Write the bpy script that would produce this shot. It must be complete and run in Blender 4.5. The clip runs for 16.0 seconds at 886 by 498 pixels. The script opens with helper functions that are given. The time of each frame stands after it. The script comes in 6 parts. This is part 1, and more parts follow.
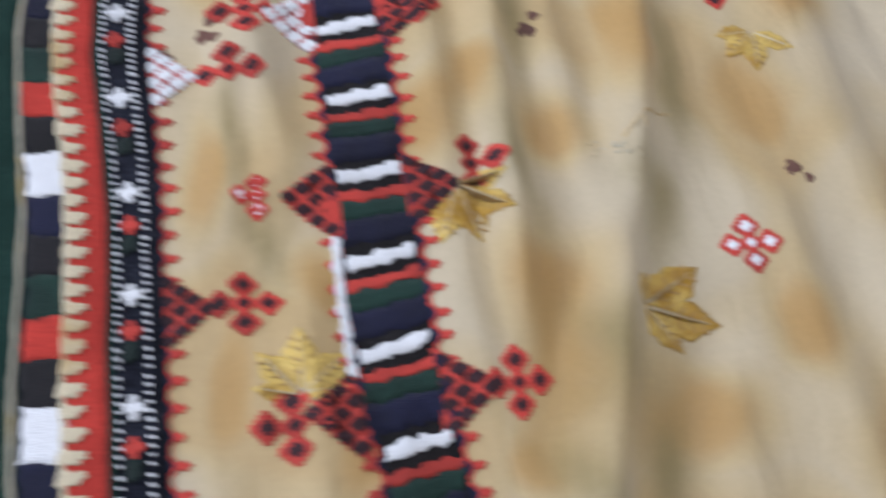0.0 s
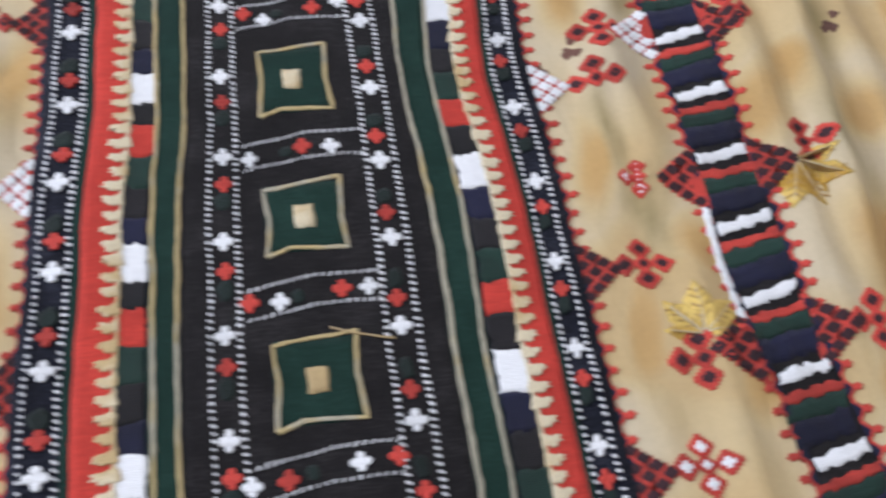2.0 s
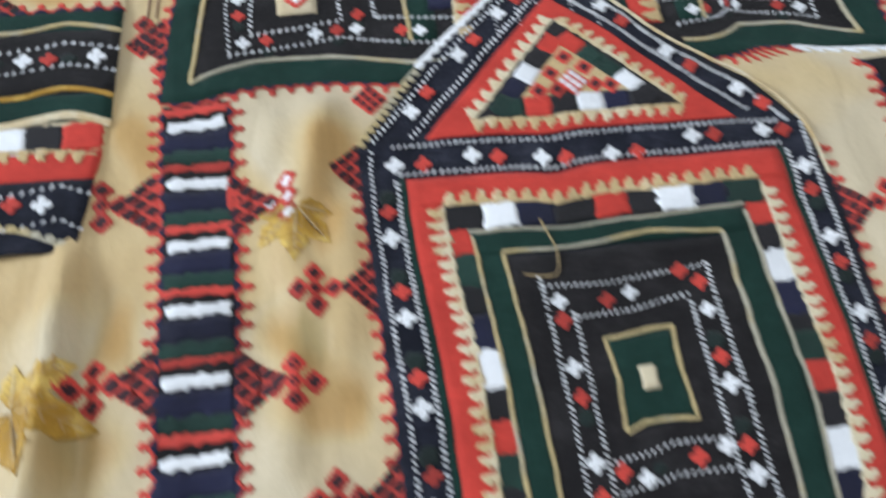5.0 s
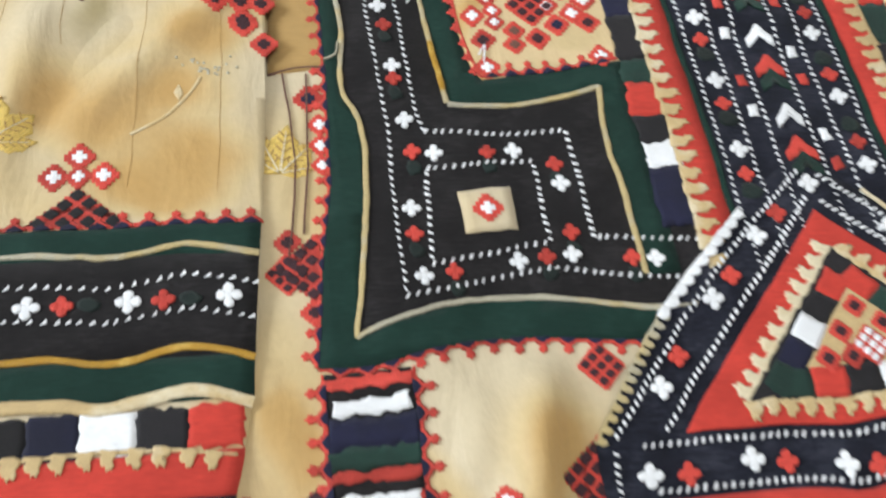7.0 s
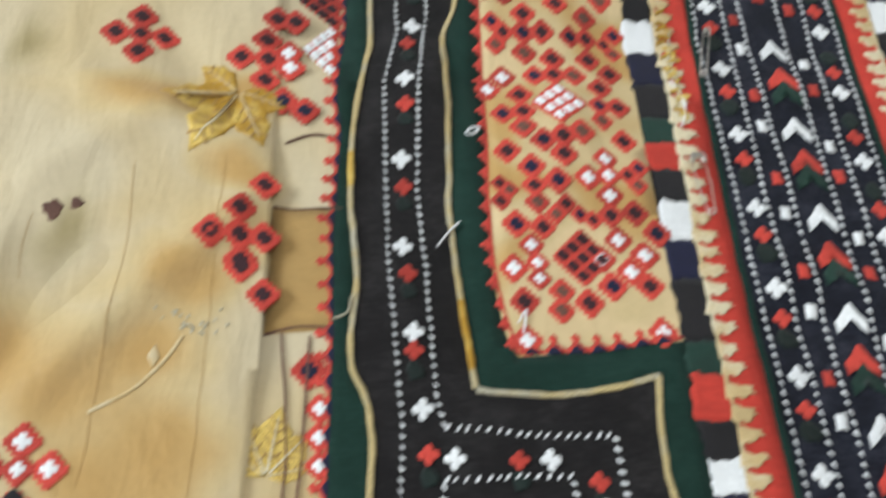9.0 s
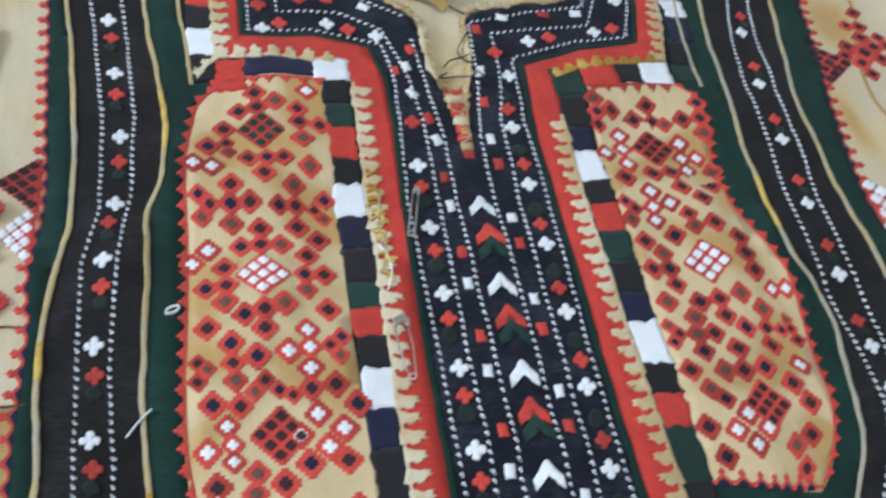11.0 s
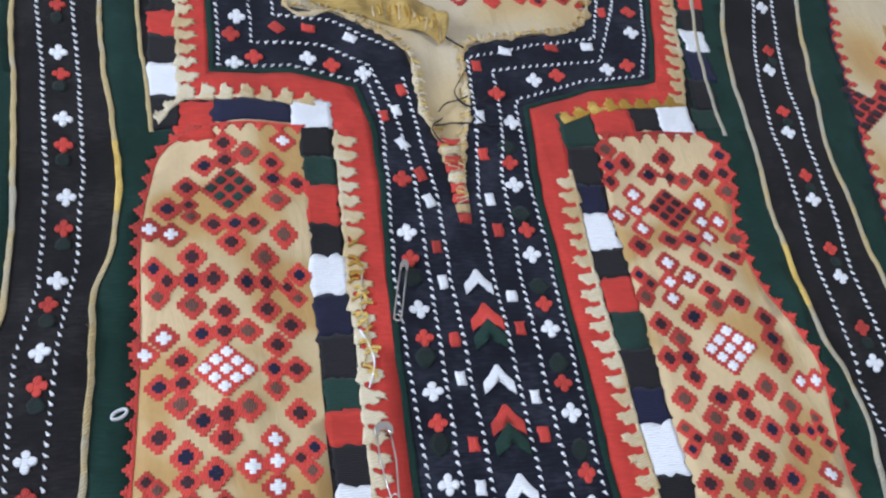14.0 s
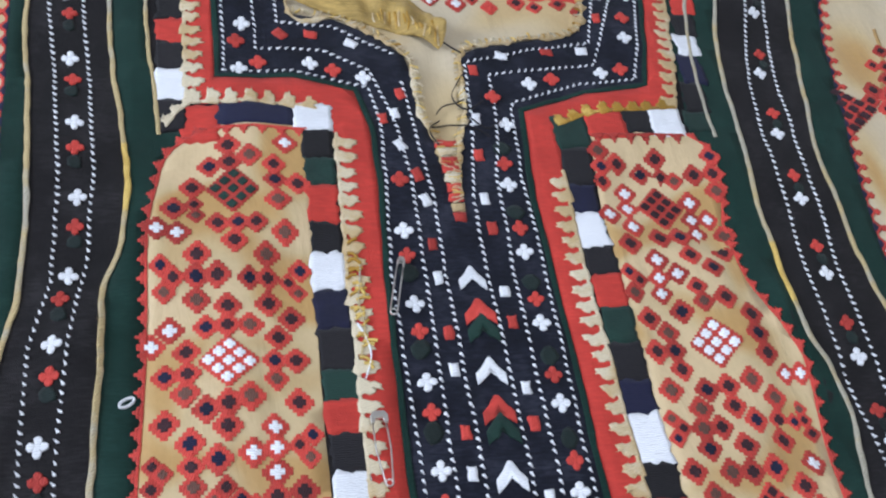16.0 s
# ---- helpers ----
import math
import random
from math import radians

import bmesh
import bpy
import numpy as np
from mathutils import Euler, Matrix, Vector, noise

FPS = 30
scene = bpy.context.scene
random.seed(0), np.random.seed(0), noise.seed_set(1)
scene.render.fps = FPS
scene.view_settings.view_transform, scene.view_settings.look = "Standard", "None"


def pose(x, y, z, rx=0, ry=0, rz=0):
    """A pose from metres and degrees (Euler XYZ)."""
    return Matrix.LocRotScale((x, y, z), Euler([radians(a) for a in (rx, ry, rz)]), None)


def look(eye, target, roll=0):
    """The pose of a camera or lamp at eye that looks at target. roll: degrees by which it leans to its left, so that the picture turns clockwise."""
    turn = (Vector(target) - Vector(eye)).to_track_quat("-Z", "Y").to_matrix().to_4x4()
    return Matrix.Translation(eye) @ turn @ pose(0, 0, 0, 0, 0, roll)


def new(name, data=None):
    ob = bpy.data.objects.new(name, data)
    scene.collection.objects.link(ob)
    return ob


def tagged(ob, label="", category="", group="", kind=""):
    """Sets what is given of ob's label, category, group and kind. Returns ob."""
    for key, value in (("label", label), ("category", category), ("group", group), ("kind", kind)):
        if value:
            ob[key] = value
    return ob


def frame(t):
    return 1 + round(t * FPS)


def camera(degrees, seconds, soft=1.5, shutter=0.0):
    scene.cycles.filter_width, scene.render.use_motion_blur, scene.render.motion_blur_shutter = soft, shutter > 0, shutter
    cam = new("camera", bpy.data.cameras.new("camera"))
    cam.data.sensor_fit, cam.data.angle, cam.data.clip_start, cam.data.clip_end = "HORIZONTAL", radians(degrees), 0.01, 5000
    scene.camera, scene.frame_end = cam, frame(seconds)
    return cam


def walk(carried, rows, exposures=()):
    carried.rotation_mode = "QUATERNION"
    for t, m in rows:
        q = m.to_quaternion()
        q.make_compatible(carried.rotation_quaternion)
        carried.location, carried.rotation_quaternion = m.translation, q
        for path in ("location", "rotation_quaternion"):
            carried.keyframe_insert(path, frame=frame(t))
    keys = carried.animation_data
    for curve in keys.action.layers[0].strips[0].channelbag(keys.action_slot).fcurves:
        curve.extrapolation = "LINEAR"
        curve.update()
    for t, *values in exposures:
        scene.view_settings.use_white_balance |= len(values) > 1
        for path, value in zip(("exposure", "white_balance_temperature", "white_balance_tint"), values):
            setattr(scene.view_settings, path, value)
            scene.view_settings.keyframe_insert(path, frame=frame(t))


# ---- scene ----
cam = camera(46.7, 16.0, 2.2, 0.8)
PATH = [
    (0, (0.165, 0.303, 0.532), (0.722, 1.18, -1.177), 26.4),
    (0.5, (0.088, 0.297, 0.543), (0.589, 1.217, -1.162), 22.2),
    (1, (0.057, 0.279, 0.556), (0.495, 1.221, -1.153), 18.0),
    (1.5, (0.023, 0.256, 0.578), (0.396, 1.211, -1.139), 14.1),
    (2, (-0.031, 0.236, 0.593), (0.298, 1.208, -1.124), 11.2),
    (2.5, (-0.093, 0.243, 0.61), (0.2, 1.22, -1.111), 9.6),
    (3, (-0.127, 0.294, 0.642), (0.122, 1.288, -1.076), 7.3),
    (3.5, (-0.16, 0.365, 0.644), (0.066, 1.385, -1.062), 5.9),
    (4, (-0.175, 0.42, 0.636), (0.04, 1.457, -1.06), 5.1),
    (4.5, (-0.171, 0.485, 0.634), (0.045, 1.524, -1.062), 4.9),
    (5, (-0.212, 0.592, 0.639), (0.011, 1.601, -1.073), 5.1),
    (5.2, (-0.23, 0.637, 0.64), (-0.024, 1.625, -1.086), 4.4),
    (7.3, (-0.34, 0.911, 0.514), (-0.069, 1.926, -1.188), 9.6),
    (7.5, (-0.341, 0.932, 0.501), (-0.077, 1.951, -1.199), 9.7),
    (8, (-0.344, 0.991, 0.477), (-0.097, 2.005, -1.229), 10.1),
    (8.5, (-0.35, 1.043, 0.488), (-0.093, 2.065, -1.212), 12.1),
    (9, (-0.328, 1.082, 0.519), (-0.062, 2.118, -1.171), 13.6),
    (9.5, (-0.286, 1.094, 0.535), (0.002, 2.166, -1.129), 14.1),
    (10, (-0.249, 1.109, 0.539), (0.09, 2.192, -1.108), 13.9),
    (10.2, (-0.244, 1.109, 0.544), (0.156, 2.217, -1.072), 14.4),
    (12.3, (-0.186, 1.147, 0.589), (0.354, 2.319, -0.939), 18.4),
    (12.5, (-0.188, 1.166, 0.582), (0.358, 2.338, -0.943), 18.7),
    (13, (-0.197, 1.203, 0.553), (0.348, 2.346, -0.995), 20.0),
    (13.5, (-0.201, 1.224, 0.53), (0.332, 2.317, -1.058), 20.7),
    (14, (-0.198, 1.23, 0.546), (0.326, 2.311, -1.053), 20.7),
    (14.5, (-0.197, 1.227, 0.552), (0.312, 2.307, -1.052), 20.1),
    (15, (-0.198, 1.222, 0.559), (0.305, 2.306, -1.045), 19.7),
    (15.5, (-0.197, 1.218, 0.564), (0.303, 2.307, -1.037), 19.5),
    (16, (-0.192, 1.209, 0.566), (0.304, 2.304, -1.032), 19.4),
]
walk(cam, [(t, look(eye, target, roll)) for t, eye, target, roll in PATH],
     [(0.0, -0.04, 6100, 20), (2.0, 0.06, 6400, 20), (5.0, 0.0, 6250, 12), (7.3, 0.18, 6900, 12), (9.0, -0.02, 6850, 9), (10.0, -0.05, 6200, 6), (12.3, -0.09, 5950, 17), (16.0, -0.03, 5950, 17)])

# ---- light: an unseen window in the side wall and an added fill lamp overhead ----
FLOOR = -0.007
world = bpy.data.worlds.new("world")
scene.world = world
world.use_nodes = True
sky = world.node_tree.nodes.new("ShaderNodeTexSky")
sky.sky_type, sky.sun_disc, sky.sun_elevation, sky.sun_rotation = "NISHITA", False, radians(40), radians(60)
world.node_tree.links.new(sky.outputs["Color"], world.node_tree.nodes["Background"].inputs["Color"])
world.node_tree.nodes["Background"].inputs["Strength"].default_value = 0.08


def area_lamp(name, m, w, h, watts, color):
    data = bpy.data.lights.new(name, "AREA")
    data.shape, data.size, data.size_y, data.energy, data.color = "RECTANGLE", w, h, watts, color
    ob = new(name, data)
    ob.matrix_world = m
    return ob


area_lamp("window_light", look((-2.96, 1.5, 1.6), (0.0, 1.2, 0.0)), 1.5, 1.2, 108, (0.80, 0.91, 1.0))
# unseen fill lamp, added to soften the one-sided window light
area_lamp("overhead_fill_light", look((0.35, 1.2, 2.5), (0.35, 1.2, 0.0)), 1.2, 0.5, 27, (0.86, 0.94, 1.0))


# ---- materials ----
def node(nt, kind, **values):
    n = nt.nodes.new(kind)
    for key, value in values.items():
        if key in n.inputs:
            n.inputs[key].default_value = value
    return n


def base_material(name, rough, sheen=0.0, spec=0.3):
    m = bpy.data.materials.new(name)
    m.use_nodes = True
    nt = m.node_tree
    b = nt.nodes["Principled BSDF"]
    b.inputs["Roughness"].default_value = rough
    b.inputs["Specular IOR Level"].default_value = spec
    b.inputs["Sheen Weight"].default_value = sheen
    b.inputs["Sheen Roughness"].default_value = 0.5
    co = nt.nodes.new("ShaderNodeTexCoord")
    return m, nt, b, co.outputs["Object"]


def ramp(nt, fac, stops):
    r = nt.nodes.new("ShaderNodeValToRGB")
    e = r.color_ramp.elements
    e[0].position, e[0].color = stops[0][0], (*stops[0][1], 1)
    e[1].position, e[1].color = stops[-1][0], (*stops[-1][1], 1)
    for p, c in stops[1:-1]:
        k = e.new(p)
        k.color = (*c, 1)
    nt.links.new(fac, r.inputs["Fac"])
    return r.outputs["Color"]


def tint(color, k):
    return tuple(max(0.0, min(1.0, c * k)) for c in color)


def thread_material(name, color, rough=0.62, turn=0.0, vary=0.35, stitch=215.0, depth=0.5, other=None):
    """Embroidery thread: fine parallel strands, worn lighter and darker in places."""
    m, nt, b, co = base_material(name, rough, 0.06, 0.25)
    turned = node(nt, "ShaderNodeMapping")
    turned.inputs["Rotation"].default_value = (0, 0, radians(turn))
    nt.links.new(co, turned.inputs["Vector"])
    strands = node(nt, "ShaderNodeTexWave", Scale=stitch, Distortion=7.0, Detail=3.0)
    strands.inputs["Detail Scale"].default_value = 1.5
    nt.links.new(turned.outputs["Vector"], strands.inputs["Vector"])
    wear = node(nt, "ShaderNodeTexNoise", Scale=55.0, Detail=5.0, Roughness=0.65)
    nt.links.new(co, wear.inputs["Vector"])
    broad = node(nt, "ShaderNodeTexNoise", Scale=9.0, Detail=3.0)
    nt.links.new(co, broad.inputs["Vector"])
    ones = nt.nodes.new("ShaderNodeObjectInfo")
    mixed = node(nt, "ShaderNodeMath")
    mixed.operation = "MULTIPLY_ADD"
    nt.links.new(wear.outputs["Fac"], mixed.inputs[0])
    mixed.inputs[1].default_value = 0.6
    nt.links.new(broad.outputs["Fac"], mixed.inputs[2])
    more = node(nt, "ShaderNodeMath")
    more.operation = "MULTIPLY_ADD"
    nt.links.new(ones.outputs["Random"], more.inputs[0])
    more.inputs[1].default_value = 0.25
    nt.links.new(mixed.outputs[0], more.inputs[2])
    col = ramp(nt, more.outputs[0], [(0.5, tint(color, 1 - vary)), (0.85, color), (1.2 / 1.2, other or tint(color, 1 + vary))])
    dark = node(nt, "ShaderNodeMix")
    dark.data_type, dark.blend_type = "RGBA", "MULTIPLY"
    dark.inputs["Factor"].default_value = 0.42
    nt.links.new(col, dark.inputs["A"])
    lines = ramp(nt, strands.outputs["Color"], [(0.1, (0.35, 0.35, 0.35)), (0.5, (1, 1, 1))])
    nt.links.new(lines, dark.inputs["B"])
    nt.links.new(dark.outputs["Result"], b.inputs["Base Color"])
    bump = node(nt, "ShaderNodeBump", Strength=depth, Distance=0.0006)
    nt.links.new(strands.outputs["Fac"], bump.inputs["Height"])
    nt.links.new(bump.outputs["Normal"], b.inputs["Normal"])
    return m


def cloth_material(name, color, weave=900.0, vary=0.25, rough=0.8, lint=0.0):
    """Plain woven ground cloth with a faint weave, uneven dye and lint."""
    m, nt, b, co = base_material(name, rough, 0.04, 0.15)
    dye = node(nt, "ShaderNodeTexNoise", Scale=26.0, Detail=8.0, Roughness=0.68)
    nt.links.new(co, dye.inputs["Vector"])
    flat = node(nt, "ShaderNodeMapping")
    flat.inputs["Scale"].default_value = (1.0, 6.0, 1.0)
    nt.links.new(co, flat.inputs["Vector"])
    slub = node(nt, "ShaderNodeTexNoise", Scale=120.0, Detail=3.0)
    nt.links.new(flat.outputs["Vector"], slub.inputs["Vector"])
    both = node(nt, "ShaderNodeMath")
    both.operation = "MULTIPLY_ADD"
    nt.links.new(slub.outputs["Fac"], both.inputs[0])
    both.inputs[1].default_value = 0.6
    nt.links.new(dye.outputs["Fac"], both.inputs[2])
    stops = [(0.5, tint(color, 1 - vary)), (0.8, color), (1.0, tuple(c * (1 + vary) + lint for c in color))]
    nt.links.new(ramp(nt, both.outputs[0], stops), b.inputs["Base Color"])
    wv = node(nt, "ShaderNodeTexNoise", Scale=weave, Detail=2.0)
    nt.links.new(flat.outputs["Vector"], wv.inputs["Vector"])
    bump = node(nt, "ShaderNodeBump", Strength=0.6, Distance=0.0008)
    nt.links.new(wv.outputs["Fac"], bump.inputs["Height"])
    nt.links.new(bump.outputs["Normal"], b.inputs["Normal"])
    return m


def printed_material(name, shift=0.0, cream=(0.54, 0.45, 0.305), dull=(0.27, 0.21, 0.085), wash=6.3, loose_dye=0.42):
    """Cream silk with a blurred wash of ochre, sand, grey-green and painted fold shade."""
    m, nt, b, co = base_material(name, 0.55, 0.15, 0.35)
    washed = node(nt, "ShaderNodeTexNoise", Scale=wash, Detail=1.5, Roughness=0.4, Distortion=0.6)
    nt.links.new(co, washed.inputs["Vector"])
    loose = [(0.44 + shift, (0, 0, 0)), (0.62 + shift, (loose_dye, loose_dye, loose_dye))]
    faint = ramp(nt, washed.outputs["Fac"], loose)
    ochre = node(nt, "ShaderNodeAttribute")
    ochre.attribute_name = "ochre_dye"
    most = node(nt, "ShaderNodeMath")
    most.operation = "MAXIMUM"
    nt.links.new(faint, most.inputs[0])
    nt.links.new(ochre.outputs["Fac"], most.inputs[1])
    col = ramp(nt, most.outputs[0], [(0.0, cream), (0.30, (0.53, 0.40, 0.21)), (0.62, (0.47, 0.295, 0.11)), (1.0, (0.42, 0.235, 0.068))])
    # olive darkens the silk both as print and as shade along folds
    olive_with_shade = node(nt, "ShaderNodeAttribute")
    olive_with_shade.attribute_name = "olive_and_fold_shade"
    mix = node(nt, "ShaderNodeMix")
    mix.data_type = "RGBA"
    nt.links.new(olive_with_shade.outputs["Fac"], mix.inputs["Factor"])
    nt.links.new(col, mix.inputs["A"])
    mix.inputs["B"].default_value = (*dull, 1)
    fine = node(nt, "ShaderNodeTexNoise", Scale=240.0, Detail=3.0)
    nt.links.new(co, fine.inputs["Vector"])
    mul = node(nt, "ShaderNodeMix")
    mul.data_type, mul.blend_type = "RGBA", "MULTIPLY"
    mul.inputs["Factor"].default_value = 0.25
    nt.links.new(mix.outputs["Result"], mul.inputs["A"])
    nt.links.new(ramp(nt, fine.outputs["Fac"], [(0.3, (0.75, 0.75, 0.75)), (0.7, (1, 1, 1))]), mul.inputs["B"])
    nt.links.new(mul.outputs["Result"], b.inputs["Base Color"])
    slant = node(nt, "ShaderNodeMapping")
    slant.inputs["Rotation"].default_value, slant.inputs["Scale"].default_value = (0, 0, 0.5), (1.5, 0.6, 1.0)
    nt.links.new(co, slant.inputs["Vector"])
    crease = node(nt, "ShaderNodeTexNoise", Scale=24.0, Detail=4.0, Roughness=0.5, Distortion=0.5)
    nt.links.new(slant.outputs["Vector"], crease.inputs["Vector"])
    add = node(nt, "ShaderNodeMath")
    add.operation = "MULTIPLY_ADD"
    nt.links.new(fine.outputs["Fac"], add.inputs[0])
    add.inputs[1].default_value = 0.05
    nt.links.new(crease.outputs["Fac"], add.inputs[2])
    bump = node(nt, "ShaderNodeBump", Strength=0.55, Distance=0.006)
    nt.links.new(add.outputs[0], bump.inputs["Height"])
    nt.links.new(bump.outputs["Normal"], b.inputs["Normal"])
    return m


RED = thread_material("red_thread", (0.46, 0.046, 0.033), turn=20, vary=0.4)
WHITE = thread_material("white_thread", (0.80, 0.81, 0.83), turn=90, vary=0.12)
NAVY = thread_material("navy_thread", (0.0065, 0.0075, 0.027), turn=90, vary=0.5)
BLACK = thread_material("black_thread", (0.0085, 0.0075, 0.009), turn=90, vary=0.5)
GREEN = thread_material("green_thread", (0.0075, 0.030, 0.022), turn=90, vary=0.4)
TAN = thread_material("tan_thread", (0.58, 0.42, 0.21), turn=70, vary=0.3, other=(0.72, 0.62, 0.43))
GOLD = thread_material("gold_thread", (0.46, 0.25, 0.03), rough=0.4, turn=35, vary=0.5, other=(0.74, 0.52, 0.14))
CREAM = thread_material("cream_cord", (0.50, 0.46, 0.35), turn=60, vary=0.3, stitch=180, depth=0.9, other=(0.58, 0.45, 0.22))
BROWN = thread_material("brown_thread", (0.12, 0.055, 0.04), turn=10)
DULL_GREEN = thread_material("dull_green_thread", (0.0060, 0.0135, 0.0115), turn=90, vary=0.5)
WINE = thread_material("dark_centre_thread", (0.035, 0.012, 0.016), turn=30)
BLACK_CLOTH = cloth_material("black_cloth", (0.0125, 0.0108, 0.0115), vary=0.5, lint=0.008)
INK_CLOTH = cloth_material("ink_blue_cloth", (0.0100, 0.0112, 0.020), vary=0.75, lint=0.014)
GREEN_CLOTH = cloth_material("green_cloth", (0.0075, 0.030, 0.0225), vary=0.3, lint=0.003)
RED_CLOTH = cloth_material("red_cloth", (0.52, 0.050, 0.036), vary=0.22)
OCHRE_CLOTH = cloth_material("ochre_cloth", (0.42, 0.26, 0.10), vary=0.12)
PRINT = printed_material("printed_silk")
FIELD_PRINT = printed_material("printed_field_silk", 0.0, (0.60, 0.45, 0.25), (0.48, 0.29, 0.09), 12.0, 0.80)
GOLD_SILK = cloth_material("gold_silk", (0.40, 0.27, 0.085), weave=500, vary=0.45, rough=0.45)
FLOOR_CLOTH = cloth_material("plum_floor_cloth", (0.085, 0.055, 0.065), weave=500, vary=0.3)
GREY_PLASTIC = cloth_material("grey_crumpled_sheet", (0.33, 0.32, 0.30), vary=0.3, rough=0.4)
WALL = cloth_material("wall_paint", (0.72, 0.70, 0.66), weave=200, vary=0.04)
STEEL = bpy.data.materials.new("steel_wire")
STEEL.use_nodes = True
STEEL.node_tree.nodes["Principled BSDF"].inputs["Metallic"].default_value = 1.0
STEEL.node_tree.nodes["Principled BSDF"].inputs["Roughness"].default_value = 0.28
STEEL.node_tree.nodes["Principled BSDF"].inputs["Base Color"].default_value = (0.72, 0.70, 0.66, 1)


# ---- the lie of the cloth ----
def rnd(x, y, s, k=0.0):
    return noise.noise(Vector((x * s + k, y * s - 2.3 * k, 1.7 * k + 0.37)))


def smooth(a, b, v):
    u = max(0.0, min(1.0, (v - a) / (b - a)))
    return u * u * (3 - 2 * u)


def neck_dip(x, y):
    d = ((x - 0.02) / 0.115) ** 2 + ((y - 1.875) / 0.075) ** 2
    slit = ((x - 0.004) / 0.016) ** 2 + ((y - 1.74) / 0.055) ** 2
    return -0.006 * (1 - smooth(0.5, 1.0, d)) - 0.004 * (1 - smooth(0.2, 1.2, slit))


FOLDS = [  # x, y at one end, x, y at the other, height, half width
    (0.378, 0.52, 0.405, 0.86, 0.013, 0.013), (0.445, 0.55, 0.435, 0.9, 0.006, 0.014), (0.460, 0.58, 0.520, 0.80, 0.015, 0.015), (0.385, 0.36, 0.448, 0.56, 0.017, 0.016), (0.430, 0.36, 0.50, 0.52, -0.007, 0.018),
    (0.60, 0.2, 0.57, 0.6, 0.008, 0.03), (0.238, 0.60, 0.243, 0.86, 0.006, 0.010), (0.245, 0.30, 0.25, 0.55, 0.006, 0.011),
    (-0.412, 0.79, -0.392, 0.985, 0.016, 0.012), (-0.43, 0.50, -0.418, 0.78, 0.013, 0.014), (-0.385, 0.62, -0.378, 0.98, -0.006, 0.012), (-0.252, 0.930, -0.190, 0.855, -0.006, 0.011), (-0.262, 0.675, -0.198, 0.765, -0.006, 0.011), (0.212, 0.60, 0.218, 0.72, 0.007, 0.010), (-0.225, 0.62, -0.215, 0.74, 0.005, 0.014),
    (-0.255, 0.80, -0.225, 0.98, 0.006, 0.013), (-0.222, 1.02, -0.205, 1.11, 0.007, 0.014), (-0.205, 0.66, -0.235, 0.80, 0.005, 0.010), (-0.255, 1.05, -0.235, 1.10, 0.004, 0.010),
    (-0.165, 1.44, -0.150, 1.60, 0.005, 0.028), (0.19, 1.50, 0.17, 1.62, 0.005, 0.020), (-0.25, 1.45, -0.245, 1.56, 0.004, 0.016), (0.245, 1.46, 0.225, 1.56, 0.004, 0.016), (-0.045, 1.40, 0.03, 1.36, 0.003, 0.02),
    (0.475, 1.86, 0.462, 1.60, 0.008, 0.014), (0.40, 1.66, 0.385, 1.50, 0.007, 0.013), (-0.250, 0.955, -0.205, 1.095, 0.006, 0.012), (-0.212, 0.86, -0.196, 1.00, 0.005, 0.012), (-0.262, 0.66, -0.250, 0.78, 0.005, 0.012), (0.262, 0.62, 0.225, 0.74, 0.005, 0.012), (0.345, 0.50, 0.352, 0.80, 0.007, 0.014), (0.66, 0.35, 0.64, 0.85, 0.010, 0.028),
    (0.21, 0.86, 0.23, 0.96, 0.005, 0.012), (-0.23, 1.530, -0.10, 1.580, -0.0046, 0.031), (-0.22, 1.580, -0.11, 1.630, 0.0030, 0.032), (0.13, 1.66, 0.20, 1.60, -0.006, 0.030), (0.20, 1.43, 0.26, 1.49, -0.006, 0.030),
]


def folds(x, y, creases=FOLDS):
    h = 0.0
    for x0, y0, x1, y1, up, half in creases:
        ux, uy = x1 - x0, y1 - y0
        n = ux * ux + uy * uy
        u = ((x - x0) * ux + (y - y0) * uy) / n
        if -0.2 < u < 1.2:
            half = max(half, 0.012)
            d = abs((x - x0) * uy - (y - y0) * ux) / math.sqrt(n) / half
            if d < 2.2:
                ends = smooth(-0.2, 0.15, u) * (1 - smooth(0.85, 1.2, u))
                h += 1.35 * up * ends * math.exp(-d * d)
    return h


def lie(x, y):
    """Height of the dress's upper cloth."""
    side = max(smooth(0.32, 0.40, abs(x)) if y < 1.2 else smooth(0.35, 0.44, abs(x)), 0.0)
    h = 0.0019 * rnd(x, y, 24, 1) + 0.0026 * rnd(x, y, 9, 2)
    # broad slanting swells of the pulled silk
    h += 0.0050 * smooth(0.10, 0.16, abs(x)) * rnd(x * 1.3 + 0.5 * y, y * 0.8 - 0.3 * x, 11, 21)
    # the bare silk of the skirt is rumpled more sharply than the stitched parts
    bare = smooth(0.180, 0.20, abs(x)) * (1 - smooth(1.10, 1.16, y))
    if bare:
        tight = 1 - smooth(0.0, 0.028, abs(abs(x) - 0.302))
        h += bare * (1 - 0.7 * tight) * (0.0050 * (0.5 - abs(rnd(x * 1.6 + 0.35 * y, y * 0.55 - 0.25 * x, 20, 23))) + 0.0012 * rnd(x + 0.5 * y, 0.6 * y - x, 42, 24))
    h += side * 0.0045 * (rnd(x * 2.2, y * 0.7, 5, 5) + 0.3)
    return max(h + folds(x, y) + neck_dip(x, y), FLOOR + 0.001)


